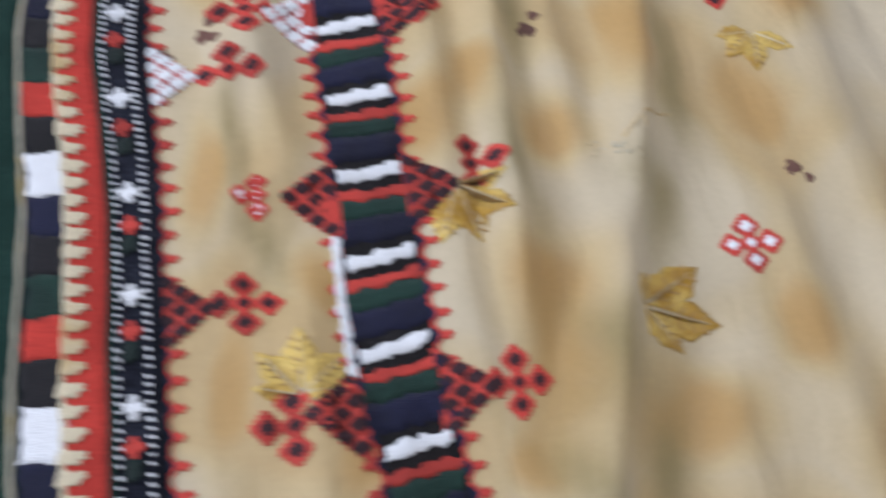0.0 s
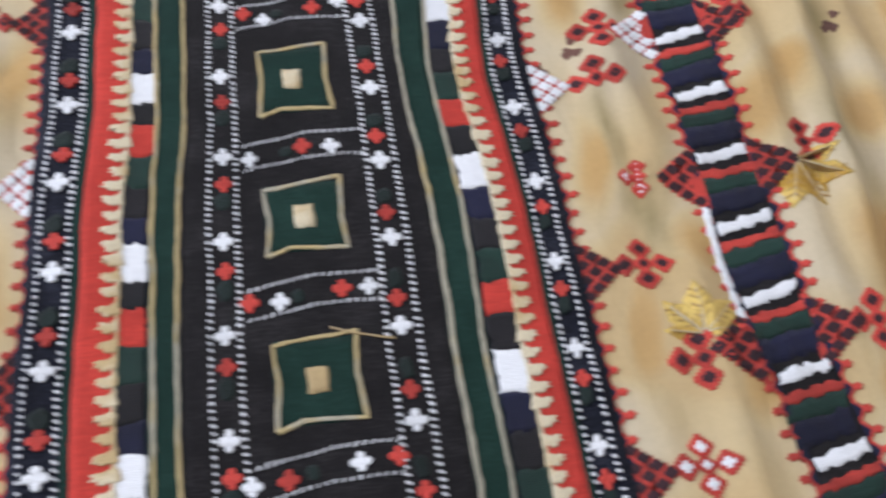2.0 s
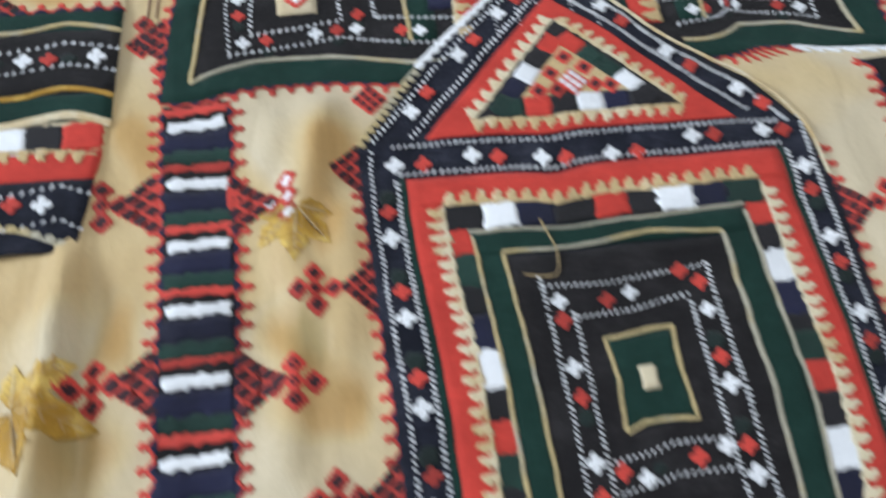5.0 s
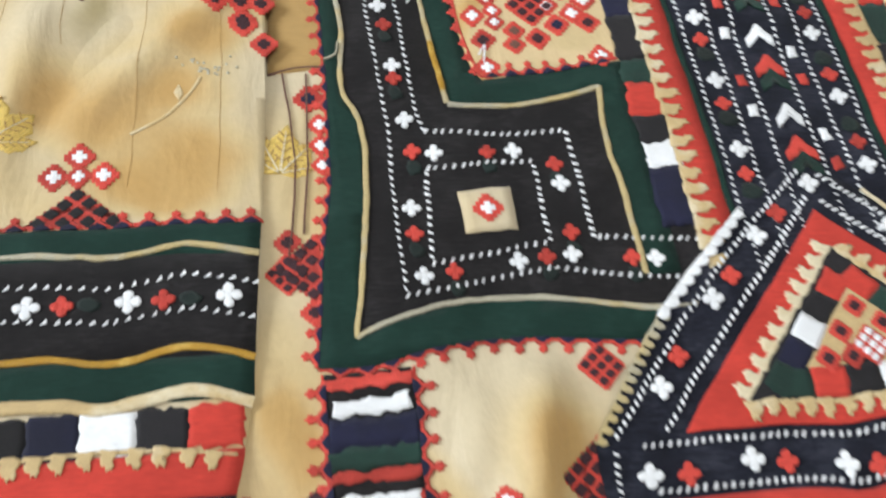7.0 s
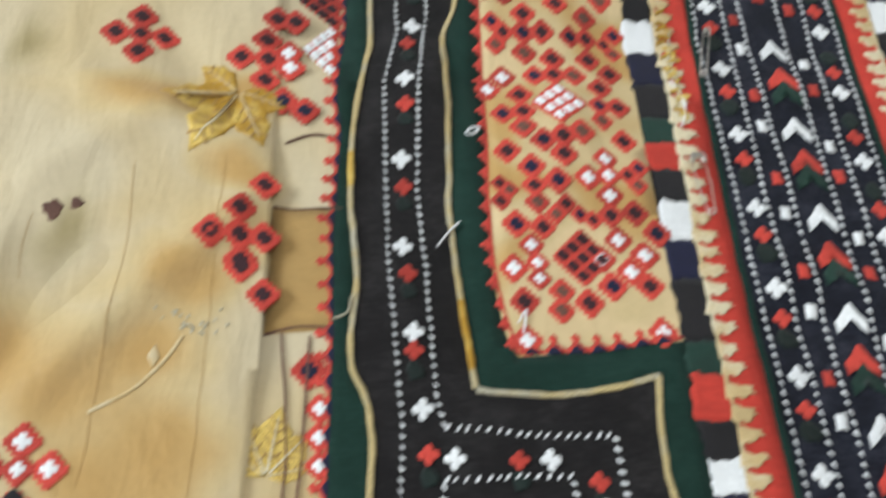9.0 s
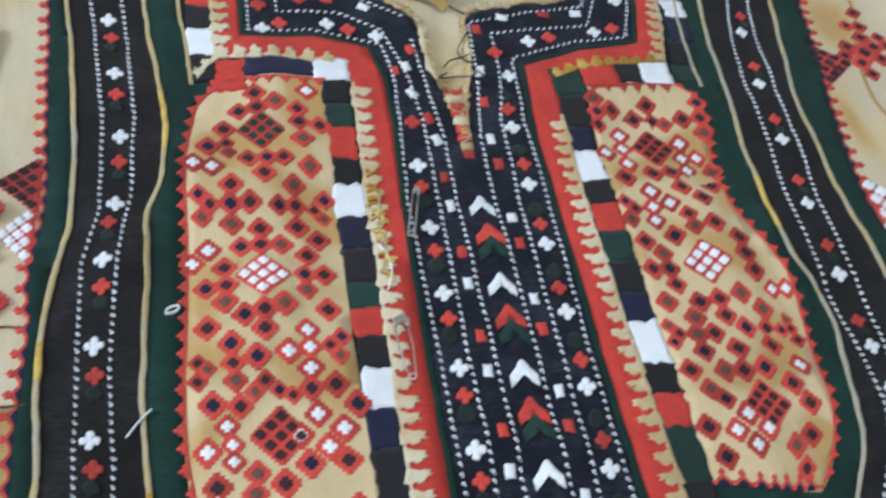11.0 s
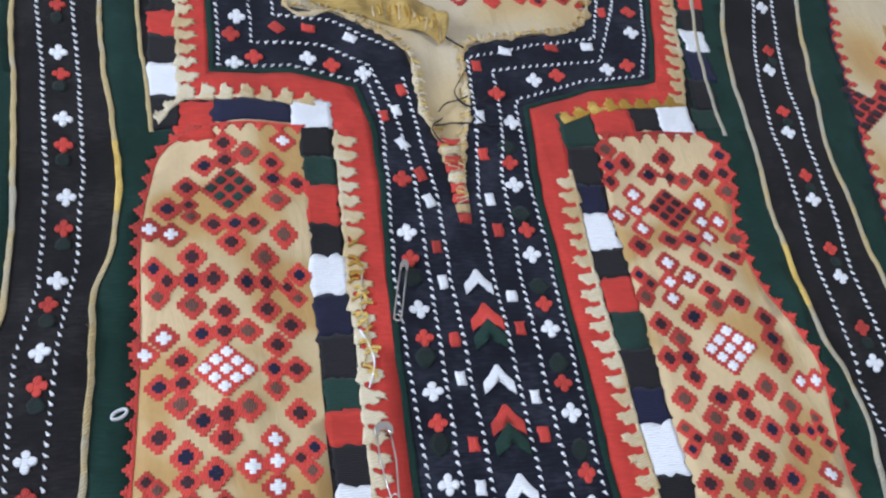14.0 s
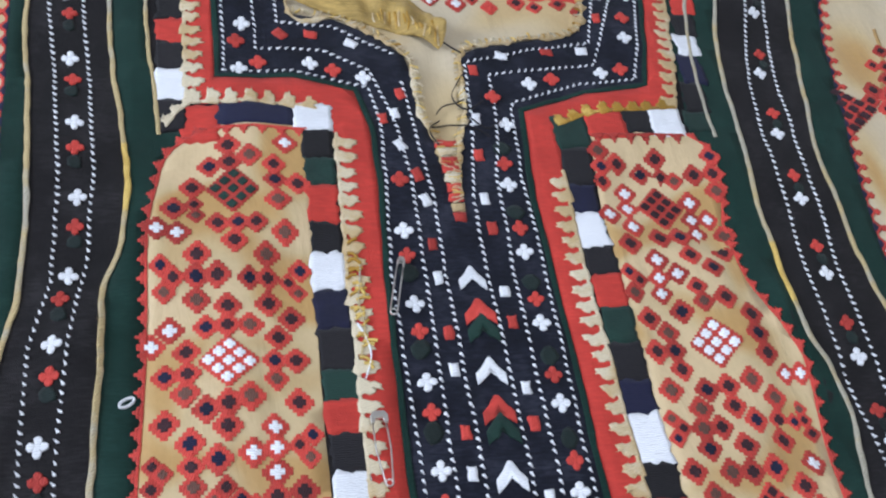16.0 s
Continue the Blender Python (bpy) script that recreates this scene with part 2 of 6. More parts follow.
SLEEVE_EDGE = [(-0.345, 1.75), (-0.347, 1.60), (-0.349, 1.42), (-0.353, 1.293), (-0.360, 1.195), (-0.366, 1.112), (-0.376, 1.06), (-0.390, 0.99)]


def edge_x(path, y):
    for (xa, ya), (xb, yb) in zip(path, path[1:]):
        if min(ya, yb) <= y <= max(ya, yb):
            return xa + (xb - xa) * (y - ya) / (yb - ya)
    return path[0][0] if y > path[0][1] else path[-1][0]


SLEEVE_FOLDS = [(-0.470, 1.305, -0.360, 1.430, 0.0055, 0.012), (-0.475, 1.520, -0.360, 1.462, 0.0045, 0.012), (-0.44, 1.40, -0.50, 1.30, -0.004, 0.016), (-0.42, 1.57, -0.38, 1.48, -0.004, 0.014), (-0.52, 1.25, -0.50, 1.40, 0.006, 0.014), (-0.49, 1.44, -0.41, 1.50, 0.004, 0.012)]


def lie_sleeve(x, y):
    """Height of the sleeve that lies over the skirt."""
    inner = smooth(0.0, 0.022, edge_x(SLEEVE_EDGE, y) + 0.002 - x)
    return 0.0042 + 0.0018 * inner * smooth(0.975, 1.01, y) + 0.0012 * rnd(x, y, 14, 3) + 0.002 * rnd(x, y * 0.6, 7, 4) + folds(x, y, SLEEVE_FOLDS)


# blurred spots on the silk, dye and fold shade: centre, half width, half height
OCHRE_RIGHT = [(0.496, 0.736, 0.028, 0.045), (0.585, 0.685, 0.045, 0.055), (0.43, 0.665, 0.028, 0.03), (0.398, 0.545, 0.035, 0.04), (0.405, 0.495, 0.03, 0.035), (0.477, 0.459, 0.05, 0.042), (0.57, 0.522, 0.03, 0.035), (0.64, 0.771, 0.04, 0.03),
               (0.336, 0.665, 0.024, 0.035), (0.369, 0.70, 0.024, 0.03), (0.200, 0.632, 0.018, 0.05), (0.258, 0.555, 0.03, 0.025), (0.205, 0.497, 0.02, 0.05), (0.272, 0.457, 0.03, 0.03), (0.38, 0.447, 0.03, 0.03), (0.214, 0.80, 0.024, 0.045), (0.70, 0.60, 0.05, 0.05), (0.62, 0.42, 0.05, 0.06)]
OCHRE_LEFT = [(-0.232, 0.856, 0.03, 0.03), (-0.245, 0.69, 0.035, 0.03), (-0.25, 0.597, 0.03, 0.03), (-0.20, 0.734, 0.02, 0.04), (-0.271, 0.525, 0.03, 0.03), (-0.204, 0.866, 0.02, 0.04), (-0.214, 1.00, 0.022, 0.05), (-0.236, 0.91, 0.022, 0.03),
              (-0.354, 0.93, 0.02, 0.05), (-0.385, 0.837, 0.03, 0.03), (-0.37, 0.705, 0.03, 0.03), (-0.20, 1.06, 0.03, 0.03), (-0.21, 0.56, 0.02, 0.04), (-0.345, 1.08, 0.02, 0.05), (-0.46, 0.72, 0.04, 0.05), (-0.22, 0.42, 0.03, 0.05), (-0.38, 0.50, 0.04, 0.05)]
OCHRE_SLEEVE = [(-0.431, 1.496, 0.055, 0.018), (-0.38, 1.507, 0.03, 0.02), (-0.394, 1.372, 0.032, 0.026), (-0.45, 1.297, 0.035, 0.03), (-0.367, 1.452, 0.022, 0.018), (-0.42, 1.33, 0.03, 0.02), (-0.49, 1.325, 0.03, 0.035), (-0.393, 1.274, 0.035, 0.03),
                (-0.433, 1.25, 0.045, 0.02), (-0.56, 1.42, 0.04, 0.05), (0.40, 1.80, 0.03, 0.05), (0.415, 1.62, 0.03, 0.04), (0.36, 1.66, 0.015, 0.05)]
# olive print mixed with the shade of fold sides, painted as colour
OLIVE_AND_FOLD_SHADE = [(0.412, 0.750, 0.011, 0.05), (0.393, 0.635, 0.014, 0.05), (0.525, 0.71, 0.013, 0.06), (0.483, 0.595, 0.018, 0.05), (0.430, 0.497, 0.026, 0.032), (0.398, 0.43, 0.018, 0.04), (0.220, 0.665, 0.008, 0.04), (0.228, 0.576, 0.009, 0.03), (0.455, 0.43, 0.012, 0.03),
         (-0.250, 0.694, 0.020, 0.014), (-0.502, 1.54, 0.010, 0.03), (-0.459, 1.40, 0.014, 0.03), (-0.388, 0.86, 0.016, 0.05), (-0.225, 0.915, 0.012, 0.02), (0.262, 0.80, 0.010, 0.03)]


def dyed_and_shaded(ob):
    """Soak the spots of dye and the painted fold shade into a sheet of silk."""
    me = ob.data
    for name, spots, most in (("ochre_dye", OCHRE_RIGHT + OCHRE_LEFT + OCHRE_SLEEVE, 0.80), ("olive_and_fold_shade", OLIVE_AND_FOLD_SHADE, 0.88)):
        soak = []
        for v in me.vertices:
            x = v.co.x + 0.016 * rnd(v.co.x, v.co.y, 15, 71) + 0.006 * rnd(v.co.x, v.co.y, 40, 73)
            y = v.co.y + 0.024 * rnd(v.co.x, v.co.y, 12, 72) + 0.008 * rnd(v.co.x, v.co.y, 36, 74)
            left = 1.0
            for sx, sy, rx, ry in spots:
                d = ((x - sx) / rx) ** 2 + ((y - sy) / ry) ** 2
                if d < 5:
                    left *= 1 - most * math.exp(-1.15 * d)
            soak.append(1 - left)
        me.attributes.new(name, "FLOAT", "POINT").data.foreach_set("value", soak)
    return ob


SURF = lie


# how far the pulled cloth carries the pocket's straight rows sideways, in millimetres: across the panel, at five heights
PULL_X = (-0.24, -0.185, -0.170, -0.140, -0.095, -0.060, 0.0, 0.060, 0.090, 0.135, 0.165, 0.185, 0.24)
PULL_Y = (0.48, 0.60, 0.72, 0.85, 0.98)
PULL = (
    (0, -9, -13, -10, -6, -10, -10, -8, -2, 0, -6, -6, 0),
    (0, -5, -7, -5, -3, -6, -8, -6, 0, 1, -5, -5, 0),
    (0, -1, -1, 2, 5, -1, -6, -4, -7, -6, -10, -8, 0),
    (0, 1, 1, 4, 5, 2, -4, -5, 1, 3, -3, -2, 0),
    (0, -2, -4, -3, 0, -2, -3, -4, -1, -1, -1, 0, 0),
)


def spot(nodes, v):
    v = max(nodes[0], min(nodes[-1], v))
    for i in range(len(nodes) - 1):
        if v <= nodes[i + 1]:
            return i, (v - nodes[i]) / (nodes[i + 1] - nodes[i])


def pull(x, y):
    if abs(x) >= 0.24 or y > 1.09:
        return 0.0
    (i, u), (j, v) = spot(PULL_X, x), spot(PULL_Y, y)
    v = v * v * (3 - 2 * v)
    low = PULL[j][i] * (1 - u) + PULL[j][i + 1] * u
    high = PULL[j + 1][i] * (1 - u) + PULL[j + 1][i + 1] * u
    return 0.001 * (low * (1 - v) + high * v) * (1 - smooth(1.02, 1.09, y))


def sway(x, y):
    """The pull of the cloth, by which straight embroidery runs a little wavy."""
    dx = 0.0008 * rnd(x, y, 15, 11) + 0.0010 * rnd(x, y, 48, 12) + pull(x, y)
    dy = 0.0009 * rnd(x, y, 13, 13) + 0.0010 * rnd(x, y, 48, 14)
    dy -= 0.0024 * smooth(1.14, 1.28, y)
    dy -= 0.006 * math.exp(-((x + 0.033) / 0.022) ** 2 - ((y - 1.02) / 0.05) ** 2)
    if x > 0.12 and y < 1.40 and y > 1.1:
        dx -= 0.05 * smooth(0.12, 0.22, x) * (1 - smooth(1.26, 1.40, y)) * smooth(1.10, 1.14, y)
    return x + dx, y + dy


def put(x, y, lift):
    x, y = sway(x, y)
    return (x, y, SURF(x, y) + lift)


# ---- mesh tools ----
FLAT, PAD = 0.62, 0.45  # how close layers of stitching lie, and how far they are padded


class Pile:
    """Vertices and faces of one mesh."""

    def __init__(self):
        self.v, self.f, self.m = [], [], []

    def face(self, ids, k=0):
        self.f.append(tuple(ids))
        self.m.append(k)

    def ring(self, pts, lift):
        n = len(self.v)
        self.v.extend(put(x, y, lift) for x, y in pts)
        return list(range(n, n + len(pts)))


def emit(name, pile, mats, parent=None, label="", kind=""):
    me = bpy.data.meshes.new(name)
    me.from_pydata(pile.v, [], pile.f)
    for m in mats if isinstance(mats, (list, tuple)) else [mats]:
        me.materials.append(m)
    me.polygons.foreach_set("material_index", pile.m)
    me.polygons.foreach_set("use_smooth", [True] * len(pile.f))
    me.update()
    ob = new(name, me)
    ob.parent = parent
    return tagged(ob, label, "", "", kind)


def area2(pts):
    return sum(a[0] * b[1] - b[0] * a[1] for a, b in zip(pts, pts[1:] + pts[:1]))


def tile(pile, pts, lift, thick=0.0007, k=0, inset=0.82):
    """A padded patch of stitches on the cloth."""
    lift, thick = FLAT * lift, PAD * thick
    pts = list(pts) if area2(list(pts)) > 0 else list(pts)[::-1]
    cx, cy = sum(p[0] for p in pts) / len(pts), sum(p[1] for p in pts) / len(pts)
    low = pile.ring(pts, lift - 0.0012)
    mid = pile.ring(pts, lift + 0.55 * thick)
    shrink = lambda k: [(cx + (x - cx) * k, cy + (y - cy) * k) for x, y in pts]
    n, top = len(pts), pile.ring(shrink(inset), lift + thick)
    for i in range(n):
        j = (i + 1) % n
        pile.face((low[i], low[j], mid[j], mid[i]), k)
        pile.face((mid[i], mid[j], top[j], top[i]), k)
    reach = max(math.hypot(x - cx, y - cy) for x, y in pts)
    if reach < 0.007:
        pile.face(top, k)
        return
    for f in [0.75, 0.5, 0.25] if reach > 0.014 else [0.5]:
        ring = pile.ring(shrink(inset * f), lift + thick)
        for i in range(n):
            j = (i + 1) % n
            pile.face((top[i], top[j], ring[j], ring[i]), k)
        top = ring
    hub = pile.ring([(cx, cy)], lift + thick)[0]
    for i in range(n):
        pile.face((top[i], top[(i + 1) % n], hub), k)


def grid(pile, corners, nx, ny, lift, thick=0.0008, k=0, rough=0.0):
    """A padded four-cornered patch: corners in turn, uneven at its edges."""
    lift, thick = FLAT * lift, PAD * thick
    (ax, ay), (bx, by), (cx, cy), (dx, dy) = corners
    ids = {}
    for j in range(-1, ny + 2):
        for i in range(-1, nx + 2):
            u, v = min(max(i, 0), nx) / nx, min(max(j, 0), ny) / ny
            x = (ax * (1 - u) + bx * u) * (1 - v) + (dx * (1 - u) + cx * u) * v
            y = (ay * (1 - u) + by * u) * (1 - v) + (dy * (1 - u) + cy * u) * v
            rim = i in (-1, nx + 1) or j in (-1, ny + 1)
            edge = i <= 0 or j <= 0 or i >= nx or j >= ny
            if edge and rough:
                x, y = x + rough * rnd(x, y, 190, 21), y + rough * rnd(x, y, 190, 22)
            bulge = 0.5 + 0.5 * min(1.0, 4 * min(u, 1 - u, v, 1 - v) + 0.25)
            ids[i, j] = len(pile.v)
            pile.v.append(put(x, y, lift - 0.0012 if rim else lift + thick * bulge))
    for j in range(-1, ny + 1):
        for i in range(-1, nx + 1):
            pile.face((ids[i, j], ids[i + 1, j], ids[i + 1, j + 1], ids[i, j + 1]), k)


def box4(x0, y0, x1, y1):
    return [(x0, y0), (x1, y0), (x1, y1), (x0, y1)]


def spline(pts, step=0.005, sharp=False):
    """Points at even steps along a smooth line through the given ones."""
    out = []
    n = len(pts)
    for i in range(n - 1):
        p0, p1, p2, p3 = pts[max(i - 1, 0)], pts[i], pts[i + 1], pts[min(i + 2, n - 1)]
        if sharp:
            p0, p3 = p1, p2
        m = max(1, round(math.dist(p1, p2) / step))
        for q in range(m):
            t = q / m
            if sharp:
                out.append((p1[0] + (p2[0] - p1[0]) * t, p1[1] + (p2[1] - p1[1]) * t))
                continue
            out.append(tuple(0.5 * (2 * b + (c - a) * t + (2 * a - 5 * b + 4 * c - d) * t * t + (3 * b - a - 3 * c + d) * t ** 3)
                             for a, b, c, d in zip(p0, p1, p2, p3)))
    out.append(tuple(pts[-1]))
    return out


def normals(path):
    out = []
    for i in range(len(path)):
        a, b = path[max(i - 1, 0)], path[min(i + 1, len(path) - 1)]
        dx, dy = b[0] - a[0], b[1] - a[1]
        n = math.hypot(dx, dy) or 1.0
        out.append((-dy / n, dx / n))
    return out


def ribbon(pile, path, a, b, lift, thick=0.0006, k=0, rough=0.0, rows=4):
    """A band between the offsets a and b to the left of a path; rough: how uneven its edges are."""
    lift, thick = FLAT * lift, PAD * thick
    nn = normals(path)
    rings = []
    for (x, y), (nx, ny) in zip(path, nn):
        row = []
        for r in range(-1, rows + 2):
            u = min(max(r, 0), rows) / rows
            off = a + (b - a) * u
            if rough and (u == 0 or u == 1):
                off += rough * rnd(x, y, 140, 31 + 4 * u)
            z = lift - 0.0012 if r in (-1, rows + 1) else lift + thick * (0.25 + 0.75 * math.sin(math.pi * (0.12 + 0.76 * u)))
            row.append(len(pile.v))
            pile.v.append(put(x + nx * off, y + ny * off, z))
        rings.append(row)
    for p, q in zip(rings, rings[1:]):
        for r in range(rows + 2):
            pile.face((p[r], q[r], q[r + 1], p[r + 1])[::-1] if b < a else (p[r + 1], q[r + 1], q[r], p[r])[::-1], k)


def region(name, outline, lift, mat, parent, label="", step=0.012, kind="", wavy=True):
    """A sheet of cloth cut to an outline, that follows the lie of what it is on."""
    bm = bmesh.new()
    bm.faces.new([bm.verts.new((x, y, 0)) for x, y in outline])
    xs, ys = [p[0] for p in outline], [p[1] for p in outline]
    for axis, lo, hi in ((0, min(xs), max(xs)), (1, min(ys), max(ys))):
        c = lo + step
        while c < hi:
            co, no = [0, 0, 0], [0, 0, 0]
            co[axis], no[axis] = c, 1
            bmesh.ops.bisect_plane(bm, geom=bm.verts[:] + bm.edges[:] + bm.faces[:], dist=1e-7, plane_co=co, plane_no=no)
            c += step
    for f in bm.faces:
        f.normal_update()
        f.smooth = True
        if f.normal.z < 0:
            f.normal_flip()
    rim = [e for e in bm.edges if e.is_boundary]
    got = bmesh.ops.extrude_edge_only(bm, edges=rim)
    low = {v for v in got["geom"] if isinstance(v, bmesh.types.BMVert)}
    for v in bm.verts:
        x, y = sway(v.co.x, v.co.y) if wavy else (v.co.x, v.co.y)
        v.co = (x, y, SURF(x, y) + FLAT * lift - (0.002 if v in low else 0.0))
    bmesh.ops.recalc_face_normals(bm, faces=bm.faces[:])
    if sum(f.normal.z for f in bm.faces) < 0:
        bmesh.ops.reverse_faces(bm, faces=bm.faces[:])
    me = bpy.data.meshes.new(name)
    bm.to_mesh(me)
    bm.free()
    me.materials.append(mat)
    ob = new(name, me)
    ob.parent = parent
    return tagged(ob, label, "", "", kind)


# ---- embroidery motifs ----
def flower(kind, x, y, parent, r=0.0060, turn=0.0):
    """A small four-petalled stitched flower."""
    pile = Pile()
    k = 0.42 if kind == "white" else 0.46
    for i, (u, v) in enumerate(((0, 0), (0.68, 0), (0, 0.68), (-0.68, 0), (0, -0.68))):
        pts = []
        for j in range(8):
            a = math.pi * (j + 0.5) / 4 + turn
            f = k * (1.12 + 0.26 * rnd(x + 0.013 * (8 * i + j), y, 300, 41))
            pts.append((x + r * (u + f * math.cos(a)), y + 1.05 * r * (v + f * math.sin(a))))
        tile(pile, pts, 0.0030, 0.0012 if i else 0.0010, 0, 0.75)
    return emit(kind + "_flower", pile, WHITE if kind == "white" else RED, parent)


def leaf_patch(x, y, parent, w=0.0075, h=0.009):
    """The dull green stitches under a red flower."""
    pile = Pile()
    tile(pile, [(x + 0.8 * w * (1 + 0.5 * rnd(x + i, y, 3.7, 43)) * math.cos(0.7 * i), y + 0.8 * h * (1 + 0.5 * rnd(x, y + i, 3.1, 44)) * math.sin(0.7 * i)) for i in range(9)], 0.0026, 0.0003, 0, 0.6)
    return emit("green_patch", pile, DULL_GREEN, parent)


def stepped(x, y, rx, ry, steps):
    """A diamond with stair-stepped sides."""
    quarter = []
    for i in range(steps):
        quarter += [(1 - i / steps, i / steps), (1 - i / steps, (i + 1) / steps)]
    out = []
    for sx, sy, swap in ((1, 1, 0), (-1, 1, 1), (-1, -1, 0), (1, -1, 1)):
        q = quarter if not swap else [(a, b) for a, b in reversed(quarter)]
        out += [(x + sx * a * rx, y + sy * b * ry) for a, b in q]
    return out


def diamond(x, y, parent, inner, r=0.0095, lift=0.0030, name="diamond_motif"):
    """A red stepped diamond with a centre of another colour."""
    pile = Pile()
    tile(pile, stepped(x, y, r * 0.97, r * 1.04, 4), lift, 0.0006, 0, 0.93)
    if inner == WHITE:
        net = [(1, -0.42), (1, 0.42), (0.42, 0.42), (0.42, 1), (-0.42, 1), (-0.42, 0.42), (-1, 0.42), (-1, -0.42), (-0.42, -0.42), (-0.42, -1), (0.42, -1), (0.42, -0.42)]
        tile(pile, [(x + 0.46 * r * u, y + 0.48 * r * v) for u, v in net], lift + 0.0006, 0.0007, 1, 0.9)
    else:
        tile(pile, stepped(x, y, r * 0.44, r * 0.46, 2), lift + 0.0006, 0.0005, 1, 0.85)
    return emit(name, pile, [RED, inner], parent)


def cluster(x, y, parent, inner, pitch=0.0070, lift=0.0030):
    """A large diamond of nine stitched cells in a red net."""
    pile = Pile()
    tile(pile, stepped(x, y, pitch * 2.55, pitch * 2.75, 8), lift, 0.0005, 0, 0.97)
    root = emit("nine_cell_diamond", pile, RED, dress)
    net_cells(root, [(x + (i - j) * pitch * 0.86 + (i + j) * pitch * 0.06, y + (i + j) * pitch * 0.90 - (i - j) * pitch * 0.10) for i in (-1, 0, 1) for j in (-1, 0, 1)], pitch * 0.52, pitch * (0.54 if inner == WHITE else 0.50), inner, lift + 0.0009)
    return root


def net_cells(root, spots, rx, ry, inner, lift=0.0022):
    for x, y in spots:
        pile = Pile()
        if inner == WHITE:
            k = 0.46
            tile(pile, [(x + rx * u * 0.96, y + ry * v * 0.96) for u, v in ((1, -k), (1, k), (k, k), (k, 1), (-k, 1), (-k, k), (-1, k), (-1, -k), (-k, -k), (-k, -1), (k, -1), (k, -k))], lift, 0.0008, 0, 0.9)
        else:
            tile(pile, stepped(x, y, rx, ry, 3), lift, 0.0006, 0, 0.85)
        emit("net_cell", pile, inner, root)


def kite(x, y, way, parent, inner, reach=0.034, half=0.027):
    """A netted half diamond that grows out of an edge; way: +1 or -1 along x."""
    pile = Pile()
    n = 8
    pts = [(x - way * 0.002, y + half)]
    for i in range(n):
        pts += [(x + way * reach * (i + 0.6) / n, y + half * (1 - i / n)), (x + way * reach * (i + 0.6) / n, y + half * (1 - (i + 1) / n))]
    pts += [(px, 2 * y - py) for px, py in reversed(pts)]
    tile(pile, pts, 0.0014, 0.0005, 0, 0.985)
    root = emit("netted_half_diamond", pile, RED, dress)
    p, v = reach / 4.2, half / 4.2
    big = 0.72 if inner == WHITE else 0.62
    spots = [(x + way * (0.5 + k) * p, y + (2 * m - (3 - k)) * v) for k in range(4) for m in range(4 - k)]
    net_cells(root, spots, p * big, v * big, inner)
    return root


def cross(x, y, parent, inner, arm=0.0140, r=0.0088, lift=0.0012, gap=""):
    """Five small diamonds set in a cross."""
    for key, dx, dy in (("c", 0, 0), ("e", arm, 0), ("w", -arm, 0), ("n", 0, arm), ("s", 0, -arm)):
        if key != gap:
            diamond(x + dx, y + dy, parent, inner, r if key != "c" else r * 0.85, lift + (0.0002 if key == "c" else 0))


def ticks(parent, path, period=0.0046, length=0.0036, width=0.0017, pointed=False, lift=0.0030, thick=0.0007):
    """A row of short white stitches across a line."""
    pile = Pile()
    pts = spline(path, 0.0012, True)
    nn = normals(pts)
    run, due = 0.0, 0.0
    for i in range(1, len(pts)):
        run += math.dist(pts[i], pts[i - 1])
        if run < due:
            continue
        due = run + period * (1 + 0.16 * rnd(run, pts[i][1], 230, 51))
        (x, y), (nx, ny) = pts[i], nn[i]
        tx, ty = ny, -nx
        s = 0.88 + 0.34 * rnd(x, y, 310, 52)
        a, b = length * 0.5 * s, width * 0.5 * (0.92 + 0.4 * rnd(x, y, 300, 53))
        lean = 0.0008 + 0.0006 * rnd(x, y, 40, 54)
        if pointed:
            quad = [(-a * 0.9, -b * 1.3), (a, -b * 0.3), (a * 0.9, b * 0.4), (-a * 0.2, b * 1.3)]
        else:
            quad = [(-a, -b), (a, -b), (a, b), (-a, b)]
        tile(pile, [(x + nx * u + tx * (v + lean * u / a), y + ny * u + ty * (v + lean * u / a)) for u, v in quad], lift, thick, 0, 0.7)
    return emit("stitching", pile, WHITE, parent, "", "stuff")


def cord(parent, path, half=0.0014, mat=None, lift=0.0030, sharp=False, thick=0.0016):
    pile = Pile()
    ribbon(pile, spline(path, 0.003, sharp), -half, half, lift, thick, 0, 0.0007)
    return emit("couched_cord", pile, mat or CREAM, parent)


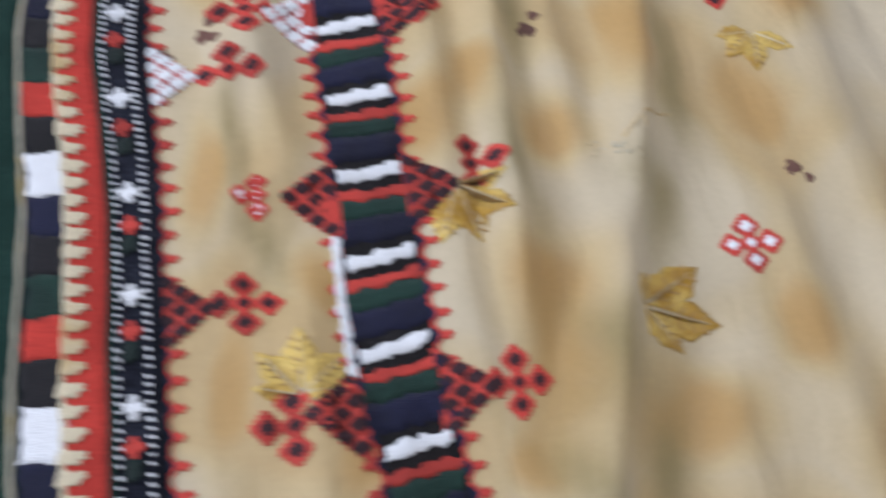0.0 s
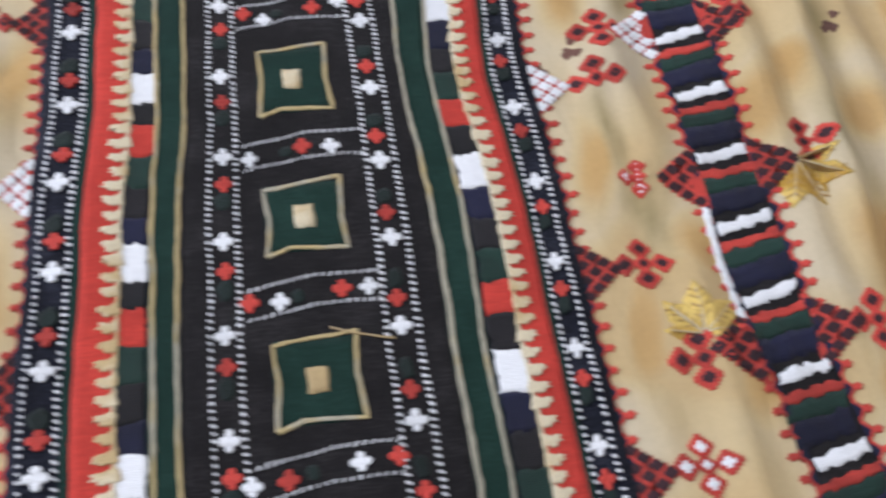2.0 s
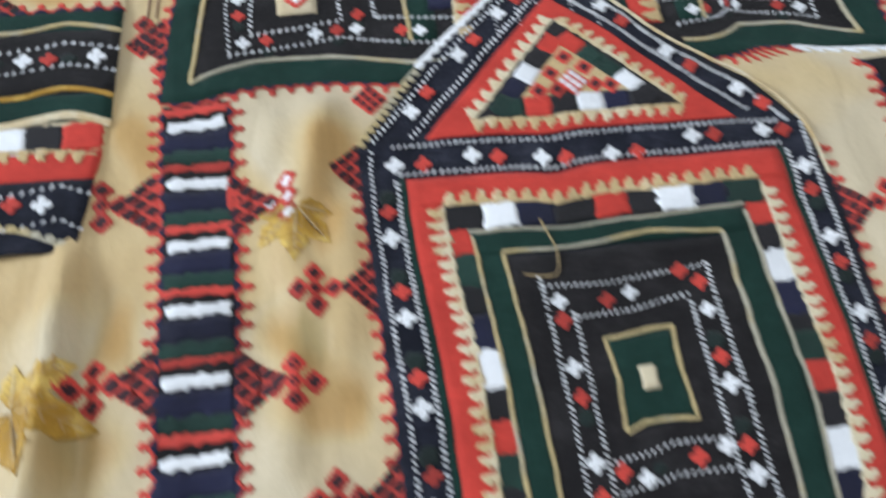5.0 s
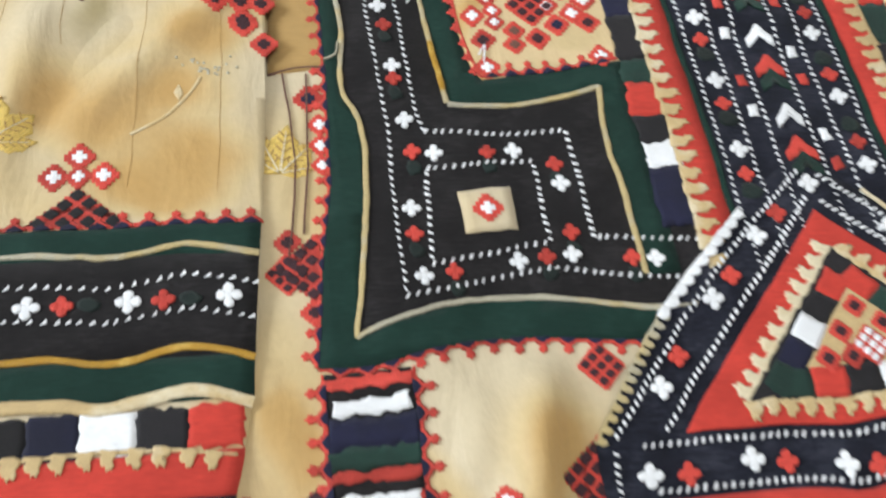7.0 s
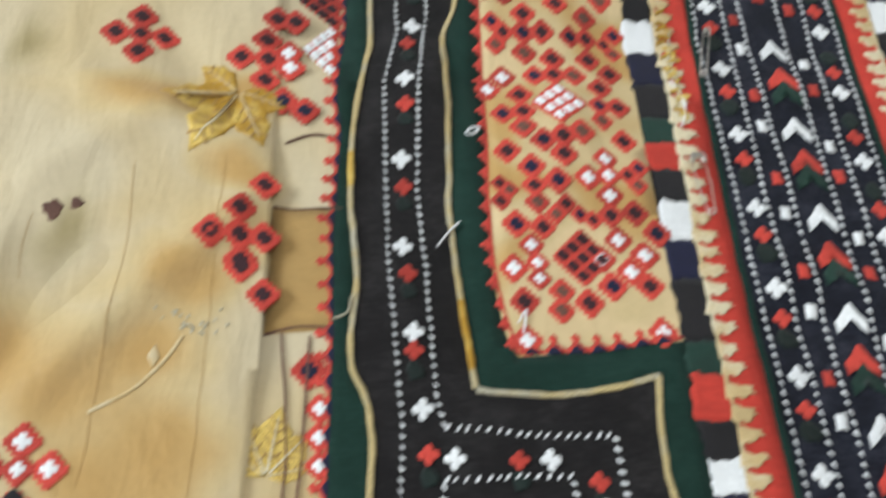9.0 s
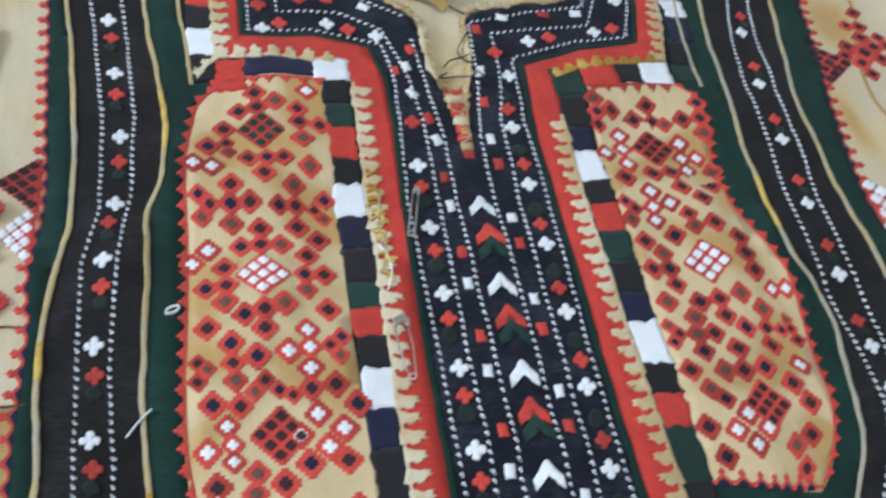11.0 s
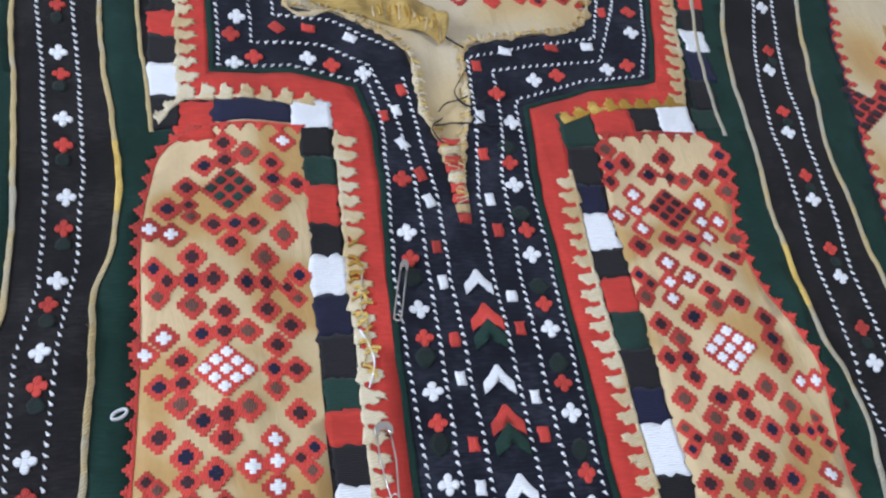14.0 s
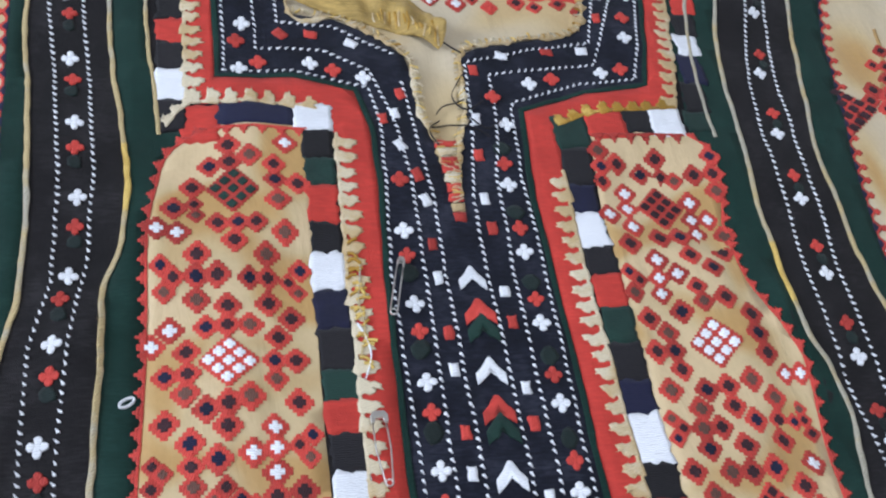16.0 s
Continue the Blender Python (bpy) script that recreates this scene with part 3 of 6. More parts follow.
def lobes(parent, path, base, reach, period=0.0112, mat=None, fat=0.62, lift=0.0036, name="toothed_trim", stem=0.0):
    """A trim of stitched teeth along the left of a path; reach may be negative; stem: a knob at the end of each tooth."""
    pile = Pile()
    line = spline(path, 0.0015)
    nn = normals(line)
    ribbon(pile, line[::3] + [line[-1]], min(0, base) if reach < 0 else 0, max(0, base) if reach > 0 else 0, lift, 0.0006, 0, 0.0008, 2)
    run, due = 0.0, period * 0.5
    for i in range(1, len(line)):
        run += math.dist(line[i], line[i - 1])
        if run < due:
            continue
        due = run + period * (1 + 0.14 * rnd(run, reach, 170, 61))
        (x, y), (nx, ny) = line[i], nn[i]
        tx, ty = ny, -nx
        s = reach * (1 + 0.22 * rnd(x, y, 210, 62))
        w = period * fat * 0.5
        drop = 0.15 * period * rnd(x, y, 150, 63)
        if stem:
            w = period * 0.5
            shape = [(-0.06 * s, -w * 1.04), (0.16 * s, -w * 0.86), (0.16 * s, -w * 0.66), (0.34 * s, -w * 0.56), (0.34 * s, -w * 0.38), (0.52 * s, -w * 0.24), (0.60 * s, -w * 0.38), (0.80 * s, -w * 0.38), (0.84 * s, -w * 0.14), (s, 0)]
            shape = shape + [(u, -v) for u, v in reversed(shape[:-1])]
            dark = [(-0.10 * s, -w * 0.72), (0.10 * s, -w * 0.50), (0.30 * s, 0), (0.10 * s, w * 0.50), (-0.10 * s, w * 0.72)]
            tile(pile, [(x + nx * u + tx * v, y + ny * u + ty * v) for u, v in dark], lift + 0.0006, 0.0006, 1, 0.8)
        elif (mat or TAN) in (TAN, GOLD):
            back = -0.30 * s * abs(rnd(x, y, 120, 66))
            shape = [(back, -w * 0.9), (0.02 * s, -w * 1.3), (0.28 * s, -w * 0.95), (0.42 * s, -w * 1.3), (0.66 * s, -w * 1.05), (0.76 * s, -w * 0.45), (s, -w * 0.35 + drop), (0.88 * s, w * 0.05), (0.96 * s, w * 0.45), (0.66 * s, w * 0.75), (0.50 * s, w * 0.55), (0.26 * s, w * 0.95), (0, w * 1.3), (back * 0.6, w * 0.4)]
            shape = [(u + 0.13 * period * rnd(x, y + 0.01 * q, 500, 64), v + 0.13 * period * rnd(x + 0.01 * q, y, 500, 65)) for q, (u, v) in enumerate(shape)]
        elif mat == RED:
            shape = [(0, -w * 1.3), (0.3 * s, -w), (0.3 * s, -w * 0.7), (0.65 * s, -w * 0.6), (0.65 * s, -w * 0.25), (s, -w * 0.15), (s, w * 0.15), (0.65 * s, w * 0.25), (0.65 * s, w * 0.6), (0.3 * s, w * 0.7), (0.3 * s, w), (0, w * 1.3)]
        else:
            shape = [(0, -w * 1.3), (0.30 * s, -w * 1.05), (0.62 * s, -w * 1.1), (0.86 * s, -w * 0.75), (s, -w * 0.1 + drop), (0.93 * s, w * 0.5), (0.60 * s, w * 0.95), (0.32 * s, w * 0.8), (0, w * 1.3)]
        tile(pile, [(x + nx * u + tx * v, y + ny * u + ty * v) for u, v in shape], lift, 0.0010, 0, 0.75)
    return emit(name, pile, [mat or TAN, NAVY] if stem else mat or TAN, parent)


def block(parent, x0, y0, x1, y1, mat, lift=0.0030, skew=0.0):
    pile = Pile()
    grid(pile, [(x0, y0), (x1, y0 + skew), (x1, y1 + skew), (x0, y1)], 8, 8, lift, 0.0004, 0, 0.0034)
    return emit("stitched_block", pile, mat, parent)


FIVE_LOBES = ((-95, 0.62), (-48, 0.85), (0, 1.0), (46, 0.85), (92, 0.6))


def gold_leaf(x, y, parent, size=0.034, turn=0.0, spread=1.0, lobed=FIVE_LOBES):
    """A leaf of couched gold thread: pointed lobes with a pale vein."""
    pile = Pile()
    size *= 1.32
    for i, (a, s) in enumerate(lobed):
        a = radians(a * spread + turn)
        c, d = math.cos(a), math.sin(a)
        shape = [(0.02, 0), (0.22, -0.15), (0.38, -0.27), (0.50, -0.22), (0.66, -0.24), (0.80, -0.11), (1, 0), (0.82, 0.10), (0.64, 0.23), (0.50, 0.21), (0.38, 0.26), (0.20, 0.14)]
        tile(pile, [(x + size * s * (u * c - v * d), y + size * s * (u * d + v * c)) for u, v in shape], 0.0006 + 0.0002 * i, 0.0009, 0, 0.8)
        vein = [(x + size * s * (u * c - v * d), y + size * s * (u * d + v * c)) for u, v in ((0.05, -0.02), (0.85, -0.008), (0.85, 0.008), (0.05, 0.02))]
        tile(pile, vein, 0.0018 + 0.0002 * i, 0.0005, 1, 0.9)
        for k in (-1, 1):
            for w in (0.25, 0.42, 0.58, 0.72):
                rib = [(w, 0.01 * k), (w + 0.10, 0.13 * k), (w + 0.125, 0.12 * k), (w + 0.03, 0.01 * k)]
                tile(pile, [(x + size * s * (u * c - v * d), y + size * s * (u * d + v * c)) for u, v in rib[::k]], 0.0018 + 0.0002 * i, 0.0004, 2, 0.9)
    return emit("gold_leaf", pile, [GOLD, TAN, OCHRE_CLOTH], parent)


def gold_spray(x, y, parent, size=0.05, turn=0.0):
    """A thin stitched stem with two buds and a tuft of pale beads."""
    pile = Pile()
    a = radians(turn)
    at = lambda u, v: (x + size * (u * math.cos(a) - v * math.sin(a)), y + size * (u * math.sin(a) + v * math.cos(a)))
    ribbon(pile, spline([at(-1, -0.1), at(-0.5, -0.13), at(0, -0.02), at(0.35, 0.15)], 0.003), -0.001, 0.001, 0.0006, 0.0006)
    tile(pile, [at(-0.15, -0.02), at(-0.02, 0.05), at(0.02, 0.22), at(-0.12, 0.14)], 0.0006, 0.0007)
    for i in range(26):
        b, r = radians(60 * rnd(i, 0.3, 3.1, 2) * 2.2 + 25), 0.1 + 0.32 * abs(rnd(i, 1.7, 2.3, 5)) * 2
        u, v = 0.35 + r * math.cos(b), 0.15 + r * math.sin(b)
        px, py = at(u, v)
        tile(pile, [(px - 0.0008, py - 0.0008), (px + 0.0008, py - 0.0008), (px + 0.0008, py + 0.0008), (px - 0.0008, py + 0.0008)], 0.0006, 0.0006, 1)
    return emit("gold_spray", pile, [TAN, CREAM], parent)


def brown_sprig(x, y, parent, turn=0.0):
    pile = Pile()
    for a, s, o in ((0, 0.010, 0.012), (70, 0.012, 0.002), (150, 0.009, 0.004), (250, 0.010, 0.004)):
        b = radians(a + turn)
        cx, cy = x + o * math.cos(b), y + o * math.sin(b)
        tile(pile, [(cx + s * 0.5 * (0.7 + 0.3 * math.cos(3 * t + a)) * math.cos(t), cy + s * 0.42 * math.sin(t)) for t in [2 * math.pi * i / 9 for i in range(9)]], 0.0005, 0.0005)
    return emit("brown_sprig", pile, BROWN, parent)


def loose_thread(parent, pts, lift=0.004, half=0.0003, mat=None, name="loose_thread"):
    pile = Pile()
    ribbon(pile, spline(pts, 0.0025), -half, half, lift, 0.0006, 0, 0.0, 2)
    return emit(name, pile, mat or WHITE, parent)


def mirror(pts):
    return [(-x, y) for x, y in pts]


# ---- room ----
def slab(name, lo, hi, mat, label="", hole=None):
    bm = bmesh.new()
    bmesh.ops.create_cube(bm, size=1.0)
    for v in bm.verts:
        v.co = [lo[i] + (v.co[i] + 0.5) * (hi[i] - lo[i]) for i in range(3)]
    me = bpy.data.meshes.new(name)
    bm.to_mesh(me)
    bm.free()
    me.materials.append(mat)
    return tagged(new(name, me), label, "", "", "structure")


X0, X1, Y0, Y1, TOP = -3.0, 2.5, -0.9, 3.4, 2.7
slab("floor", (X0, Y0, FLOOR - 0.1), (X1, Y1, FLOOR), FLOOR_CLOTH, "plum brown carpeted floor under the dress")
slab("ceiling", (X0, Y0, TOP), (X1, Y1, TOP + 0.1), WALL, "plain off-white ceiling")
slab("wall_east", (X1, Y0, FLOOR), (X1 + 0.1, Y1, TOP), WALL, "plain off-white wall")
slab("wall_south", (X0, Y0 - 0.1, FLOOR), (X1, Y0, TOP), WALL, "plain off-white wall")
slab("wall_north", (X0, Y1, FLOOR), (X1, Y1 + 0.1, TOP), WALL, "plain off-white wall")
slab("wall_west", (X0 - 0.1, Y0, FLOOR), (X0, 0.7, TOP), WALL, "plain off-white wall beside the window")
slab("wall_west", (X0 - 0.1, 2.3, FLOOR), (X0, Y1, TOP), WALL, "plain off-white wall beside the window")
slab("wall_west", (X0 - 0.1, 0.7, FLOOR), (X0, 2.3, 0.95), WALL, "plain off-white wall under the window")
slab("wall_west", (X0 - 0.1, 0.7, 2.25), (X0, 2.3, TOP), WALL, "plain off-white wall over the window")

# ---- the dress ----
dress = tagged(new("dress"), "embroidered cream and ochre silk dress spread out on the floor", "dress")

cloth = region("dress_cloth", [(-0.80, 0.02), (1.0, 0.02), (0.98, 1.30), (0.72, 1.62), (0.56, 1.83), (0.49, 1.90), (0.455, 2.0), (-0.42, 2.0), (-0.48, 1.75), (-0.80, 1.35)],
               0.0, PRINT, dress, "cream silk washed with ochre and sand", 0.008, "", False)
dyed_and_shaded(cloth)

# pocket panel with its pointed flap
POCKET = [(-0.179, 0.15), (-0.179, 0.60), (-0.179, 1.0), (-0.181, 1.064), (-0.144, 1.118), (-0.088, 1.182), (-0.040, 1.228), (-0.006, 1.252),
          (0.030, 1.220), (0.084, 1.150), (0.141, 1.101), (0.172, 1.053), (0.179, 1.0), (0.179, 0.60), (0.179, 0.15)]
pocket = region("pocket_panel", POCKET[::-1], 0.0040, INK_CLOTH, dress, "long dark pocket panel covered with embroidery")
LIE = lie


def raised(x, y):
    return lie(x, y) + 0.0028


SURF = raised
TOPY = 1.028
pile = Pile()
grid(pile, box4(-0.086, 0.15, 0.084, 0.955), 20, 90, 0.0018, 0.0002)
emit("black_ground", pile, BLACK_CLOTH, pocket)
for s, inner, outer, name in ((-1, 0.085, 0.105, "l"), (1, 0.080, 0.102, "r")):
    x0, x1 = sorted((s * inner, s * outer))
    pile = Pile()
    grid(pile, box4(x0, 0.15, x1, 0.966), 4, 90, 0.0021, 0.0003)
    emit("green_band", pile, GREEN_CLOTH, pocket)
    pile = Pile()
    x0, x1 = sorted((s * 0.122, s * 0.1455))
    grid(pile, box4(x0, 0.15, x1, 1.027), 4, 90, 0.0021, 0.0003)
    emit("red_band", pile, RED_CLOTH, pocket)
    pile = Pile()
    x0, x1 = sorted((s * 0.1455, s * 0.1500))
    grid(pile, box4(x0, 0.15, x1, 1.030), 2, 90, 0.0021, 0.0002)
    emit("green_edging", pile, GREEN_CLOTH, pocket)
    cord(pocket, [(s * inner, 0.15), (s * (inner + 0.002), 0.5), (s * inner, 0.75), (s * (inner + 0.001), 0.958)])
    cord(pocket, [(s * outer, 0.15), (s * (outer - 0.003), 0.5), (s * (outer + 0.001), 0.75), (s * outer, 0.975)], 0.0013)
    lobes(pocket, [(s * 0.1215, 0.15), (s * 0.1215, 0.6), (s * 0.1215, 1.0)], s * -0.0022, s * -0.0125, 0.0108, TAN, 0.72)
    for x in (0.0445, 0.0635):
        ticks(pocket, [(s * x, 0.15), (s * (x + 0.001), 0.6), (s * x, 0.936 if x > 0.05 else 0.908)])
    for x in (0.1525, 0.1705):
        ticks(pocket, [(s * x, 0.15), (s * x, 1.03 if x < 0.16 else 1.06)])
    lobes(dress, [(s * 0.1785, 0.15), (s * 0.1785, 0.6), (s * 0.1785, 1.03)], s * -0.0015, s * -0.0110, 0.0142, RED, 0.6, -0.0030, "red_toothed_edge", 1)
pile = Pile()
grid(pile, box4(-0.105, 0.957, 0.102, 0.979), 24, 3, 0.0022, 0.0003)
emit("green_band", pile, GREEN_CLOTH, pocket)
cord(pocket, [(-0.086, 0.959), (-0.02, 0.959), (0.03, 0.964), (0.081, 0.959)])
cord(pocket, [(-0.107, 0.979), (-0.05, 0.977), (0.0, 0.976), (0.05, 0.978), (0.103, 0.981)], 0.0013)
pile = Pile()
grid(pile, box4(-0.145, 1.002, 0.145, 1.029), 30, 4, 0.0022, 0.0003)
emit("red_band", pile, RED_CLOTH, pocket)
lobes(pocket, [(-0.122, 1.003), (0.0, 1.001), (0.122, 1.003)], 0.0035, 0.0125, 0.0108, TAN, 0.72)
ticks(pocket, [(-0.150, 1.034), (0.150, 1.034)])
ticks(pocket, [(-0.155, 1.060), (-0.12, 1.060), (0.12, 1.058), (0.155, 1.056)])
for i in range(6):
    flower("white", (-0.153, -0.095, -0.041, 0.016, 0.082, 0.139)[i], (1.043, 1.047, 1.043, 1.037, 1.047, 1.047)[i], pocket)
    flower("red", (-0.132, -0.075, -0.022, 0.037, 0.099, 0.155)[i], (1.042, 1.044, 1.040, 1.036, 1.047, 1.046)[i], pocket, 0.0055)

# the column of squares: height of the centre and half height
for cy, hy in ((0.247, 0.029), (0.367, 0.028), (0.485, 0.028), (0.603, 0.0265), (0.721, 0.030), (0.850, 0.034)):
    pile = Pile()
    grid(pile, box4(-0.026, cy - hy, 0.026, cy + hy), 8, 8, 0.0022, 0.0006, 0, 0.001)
    emit("green_square", pile, GREEN_CLOTH, pocket)
    o = 0.0262
    ring = [(-o, cy - hy - 0.003), (-0.4 * o, cy - hy + 0.003), (o, cy - hy + 0.001), (o - 0.002, cy), (o, cy + hy + 0.003), (0.2 * o, cy + hy + 0.001), (-o, cy + hy - 0.003), (-o + 0.003, cy), (-o, cy - hy - 0.003)]
    cord(pocket, ring, 0.0014, CREAM, 0.0030, True)
    pile = Pile()
    grid(pile, box4(-0.0065, cy - 0.0088, 0.0065, cy + 0.0088), 4, 4, 0.0032, 0.0008, 0, 0.0014)
    emit("cream_centre", pile, TAN, pocket)
# cross rows: height, then the flowers on them (w or r, x and y in millimetres)
CROSS_ROWS = (
    (0.787, "r", -35, 787, "w", -19, 781, "r", 20, 790, "w", 40, 795),
    (0.658, "w", -35, 653, "r", 3, 661, "w", 22, 659),
    (0.544, "r", -39, 542, "w", -20, 541, "r", 20, 547, "w", 37, 547),
    (0.427, "w", -43, 423, "r", -22, 424, "w", 20, 430, "r", 42, 431),
    (0.307, "r", -36, 306, "w", -22, 304, "r", 10, 308, "w", 29, 310),
)
for row in CROSS_ROWS:
    cy = row[0]
    for o in (-0.0115, 0.0095):
        ticks(pocket, [(-0.040, cy + o - 0.003), (0.004, cy + o + 0.005), (0.044, cy + o + 0.005)], 0.0042, 0.0028)
    for i in range(1, len(row), 3):
        flower("white" if row[i] == "w" else "red", row[i + 1] / 1000, row[i + 2] / 1000, pocket, 0.0054)
    leaf_patch(-0.008, cy, pocket, 0.006, 0.006)
ticks(pocket, [(-0.063, 0.927), (-0.012, 0.925), (0.064, 0.934)], 0.0042, 0.0030)
ticks(pocket, [(-0.047, 0.900), (-0.002, 0.901), (0.047, 0.911)], 0.0042, 0.0030)
for kind, x, y in (("red", -0.018, 0.911), ("white", 0.001, 0.915), ("red", 0.042, 0.930), ("red", 0.055, 0.919), ("white", -0.054, 0.914), ("red", -0.054, 0.899), ("white", 0.055, 0.896)):
    flower(kind, x, y, pocket, 0.0054)
for i in range(-1, 12):
    for s, y, d in ((-1, 0.863 - 0.0685 * i, -0.0225), (1, 0.838 - 0.0642 * i, 0.0200)):
        if 0.16 < y < 0.87:
            flower("white", s * 0.0545, y, pocket)
            flower("red", s * 0.0540, y + d, pocket, 0.0052)
            leaf_patch(s * 0.054, y + d + (-0.014 if d < 0 else 0.014), pocket)
    for s, y, d in ((-1, 0.979 - 0.0670 * i, 0.0222), (1, 0.945 - 0.0652 * i, -0.0215)):
        if 0.16 < y < 1.02:
            flower("white", s * 0.1615, y, pocket)
            flower("red", s * 0.1610, y + d, pocket, 0.0052)
            leaf_patch(s * 0.161, y + d * 1.55, pocket)

# the columns of coloured blocks beside it
COLOURS = {"w": WHITE, "k": BLACK, "r": RED_CLOTH, "g": GREEN, "n": NAVY}


def block_column(parent, x0, x1, start, run, lift=0.0026):
    """Blocks stacked downwards; run: colour and height in millimetres, in turn."""
    y = start
    for i in range(0, len(run), 2):
        h = run[i + 1] / 1000
        block(parent, x0, y - h, x1, y, COLOURS[run[i]], lift)
        y -= h


left_run = ["r", 26, "g", 26, "k", 24, "n", 26] + ["w", 28, "k", 22, "r", 23, "g", 26, "k", 26, "n", 23] + ["w", 27, "k", 20, "r", 25, "g", 26, "k", 24, "n", 20] * 4
block_column(pocket, -0.1225, -0.1060, 0.985, left_run)
right_run = ["r", 22, "k", 22] + ["w", 27, "n", 28, "k", 14, "g", 22, "r", 24, "k", 26] + ["w", 28, "n", 26, "k", 24, "g", 25, "r", 25, "k", 25] * 4
block_column(pocket, 0.1035, 0.1225, 0.983, right_run)
for i, key in enumerate("kwnkrkwng"):
    x = (-0.122, -0.095, -0.068, -0.040, -0.008, 0.018, 0.042, 0.070, 0.092, 0.121)
    block(pocket, x[i], 0.981, x[i + 1], 1.0035, COLOURS[key], 0.0028)

# the flap
TRI = [(-0.129, 1.066), (0.121, 1.063), (-0.007, 1.207)]
pile = Pile()
tile(pile, spline(TRI + TRI[:1], 0.01, True)[:-1], 0.0024, 0.0004, 0, 0.98)
emit("red_triangle", pile, RED_CLOTH, pocket)
pile = Pile()
tile(pile, spline([(-0.090, 1.079), (0.082, 1.077), (-0.006, 1.178), (-0.090, 1.079)], 0.01, True)[:-1], 0.0034, 0.0003, 0, 0.98)
emit("black_triangle", pile, BLACK, pocket)
lobes(pocket, [(0.082, 1.079), (-0.090, 1.080)], 0.003, 0.0115, 0.0108, TAN, 0.72, 0.0040)
lobes(pocket, [(-0.088, 1.080), (-0.007, 1.176)], 0.003, 0.0115, 0.0108, TAN, 0.72, 0.0040)
lobes(pocket, [(-0.005, 1.176), (0.080, 1.079)], 0.003, 0.0115, 0.0108, TAN, 0.72, 0.0040)


def quad_block(parent, pts, mat, lift=0.0042):
    pile = Pile()
    grid(pile, pts, 5, 5, lift, 0.0008, 0, 0.0015)
    return emit("stitched_block", pile, mat, parent)


def along(a, b, u, off):
    dx, dy = b[0] - a[0], b[1] - a[1]
    n = math.hypot(dx, dy)
    return (a[0] + dx * u - dy / n * off, a[1] + dy * u + dx / n * off)


T3 = [(-0.084, 1.081), (0.076, 1.079), (-0.006, 1.172)]
for a, b, keys in ((T3[1], T3[0], "knwkrg"), (T3[0], T3[2], "gnwkr"), (T3[2], T3[1], "rggwk")):
    for i, key in enumerate(keys):
        u0, u1 = 0.10 + 0.8 * i / len(keys), 0.10 + 0.8 * (i + 1) / len(keys)
        off = -0.017
        quad_block(pocket, [along(a, b, u0, 0), along(a, b, u1, 0), along(a, b, u1, off), along(a, b, u0, off)], COLOURS[key])
pile = Pile()
tile(pile, [(-0.048, 1.097), (0.040, 1.096), (0.012, 1.128), (-0.006, 1.147), (-0.022, 1.128)], 0.0048, 0.0003, 0, 0.97)
emit("tan_triangle", pile, TAN, pocket)
for x, y in ((-0.034, 1.102), (-0.018, 1.102), (0.014, 1.104), (0.026, 1.102), (-0.02, 1.118), (0.008, 1.122), (-0.006, 1.134)):
    diamond(x, y, pocket, WINE, 0.0075, 0.0054)
cluster(-0.004, 1.108, pocket, WHITE, 0.0048, 0.0056)
LEFT_FLAP, RIGHT_FLAP = [(-0.170, 1.066), (-0.132, 1.113), (-0.078, 1.175), (-0.010, 1.238)], [(0.004, 1.235), (0.034, 1.203), (0.082, 1.140), (0.134, 1.094), (0.162, 1.052)]
ticks(pocket, LEFT_FLAP), ticks(pocket, RIGHT_FLAP)
ticks(pocket, [(-0.140, 1.068), (-0.108, 1.105), (-0.050, 1.170), (-0.010, 1.216)])
ticks(pocket, [(0.000, 1.214), (0.060, 1.146), (0.096, 1.106), (0.134, 1.068)])
for x, y in ((-0.136, 1.094), (-0.091, 1.148), (-0.051, 1.190), (0.037, 1.190), (0.081, 1.134), (0.130, 1.090), (-0.004, 1.228)):
    flower("white", x, y, pocket)
for x, y in ((-0.121, 1.113), (-0.076, 1.162), (-0.033, 1.206), (0.051, 1.170), (0.097, 1.117), (0.146, 1.074)):
    flower("red", x, y, pocket, 0.0056)
lobes(pocket, [(-0.183, 1.064), (-0.146, 1.117), (-0.126, 1.142)], -0.0015, -0.007, 0.0062, CREAM, 0.7, 0.0026, "blanket_stitch_edge")
lobes(pocket, [(-0.128, 1.140), (-0.090, 1.181), (-0.060, 1.210)], -0.005, -0.007, 0.0085, WHITE, 0.9, 0.0030, "white_blanket_stitch_edge")
cord(pocket, [(0.030, 1.221), (0.084, 1.151), (0.141, 1.102), (0.172, 1.054), (0.179, 1.0)], 0.0012, TAN)

# ---- striped side strips ----
SURF = lie


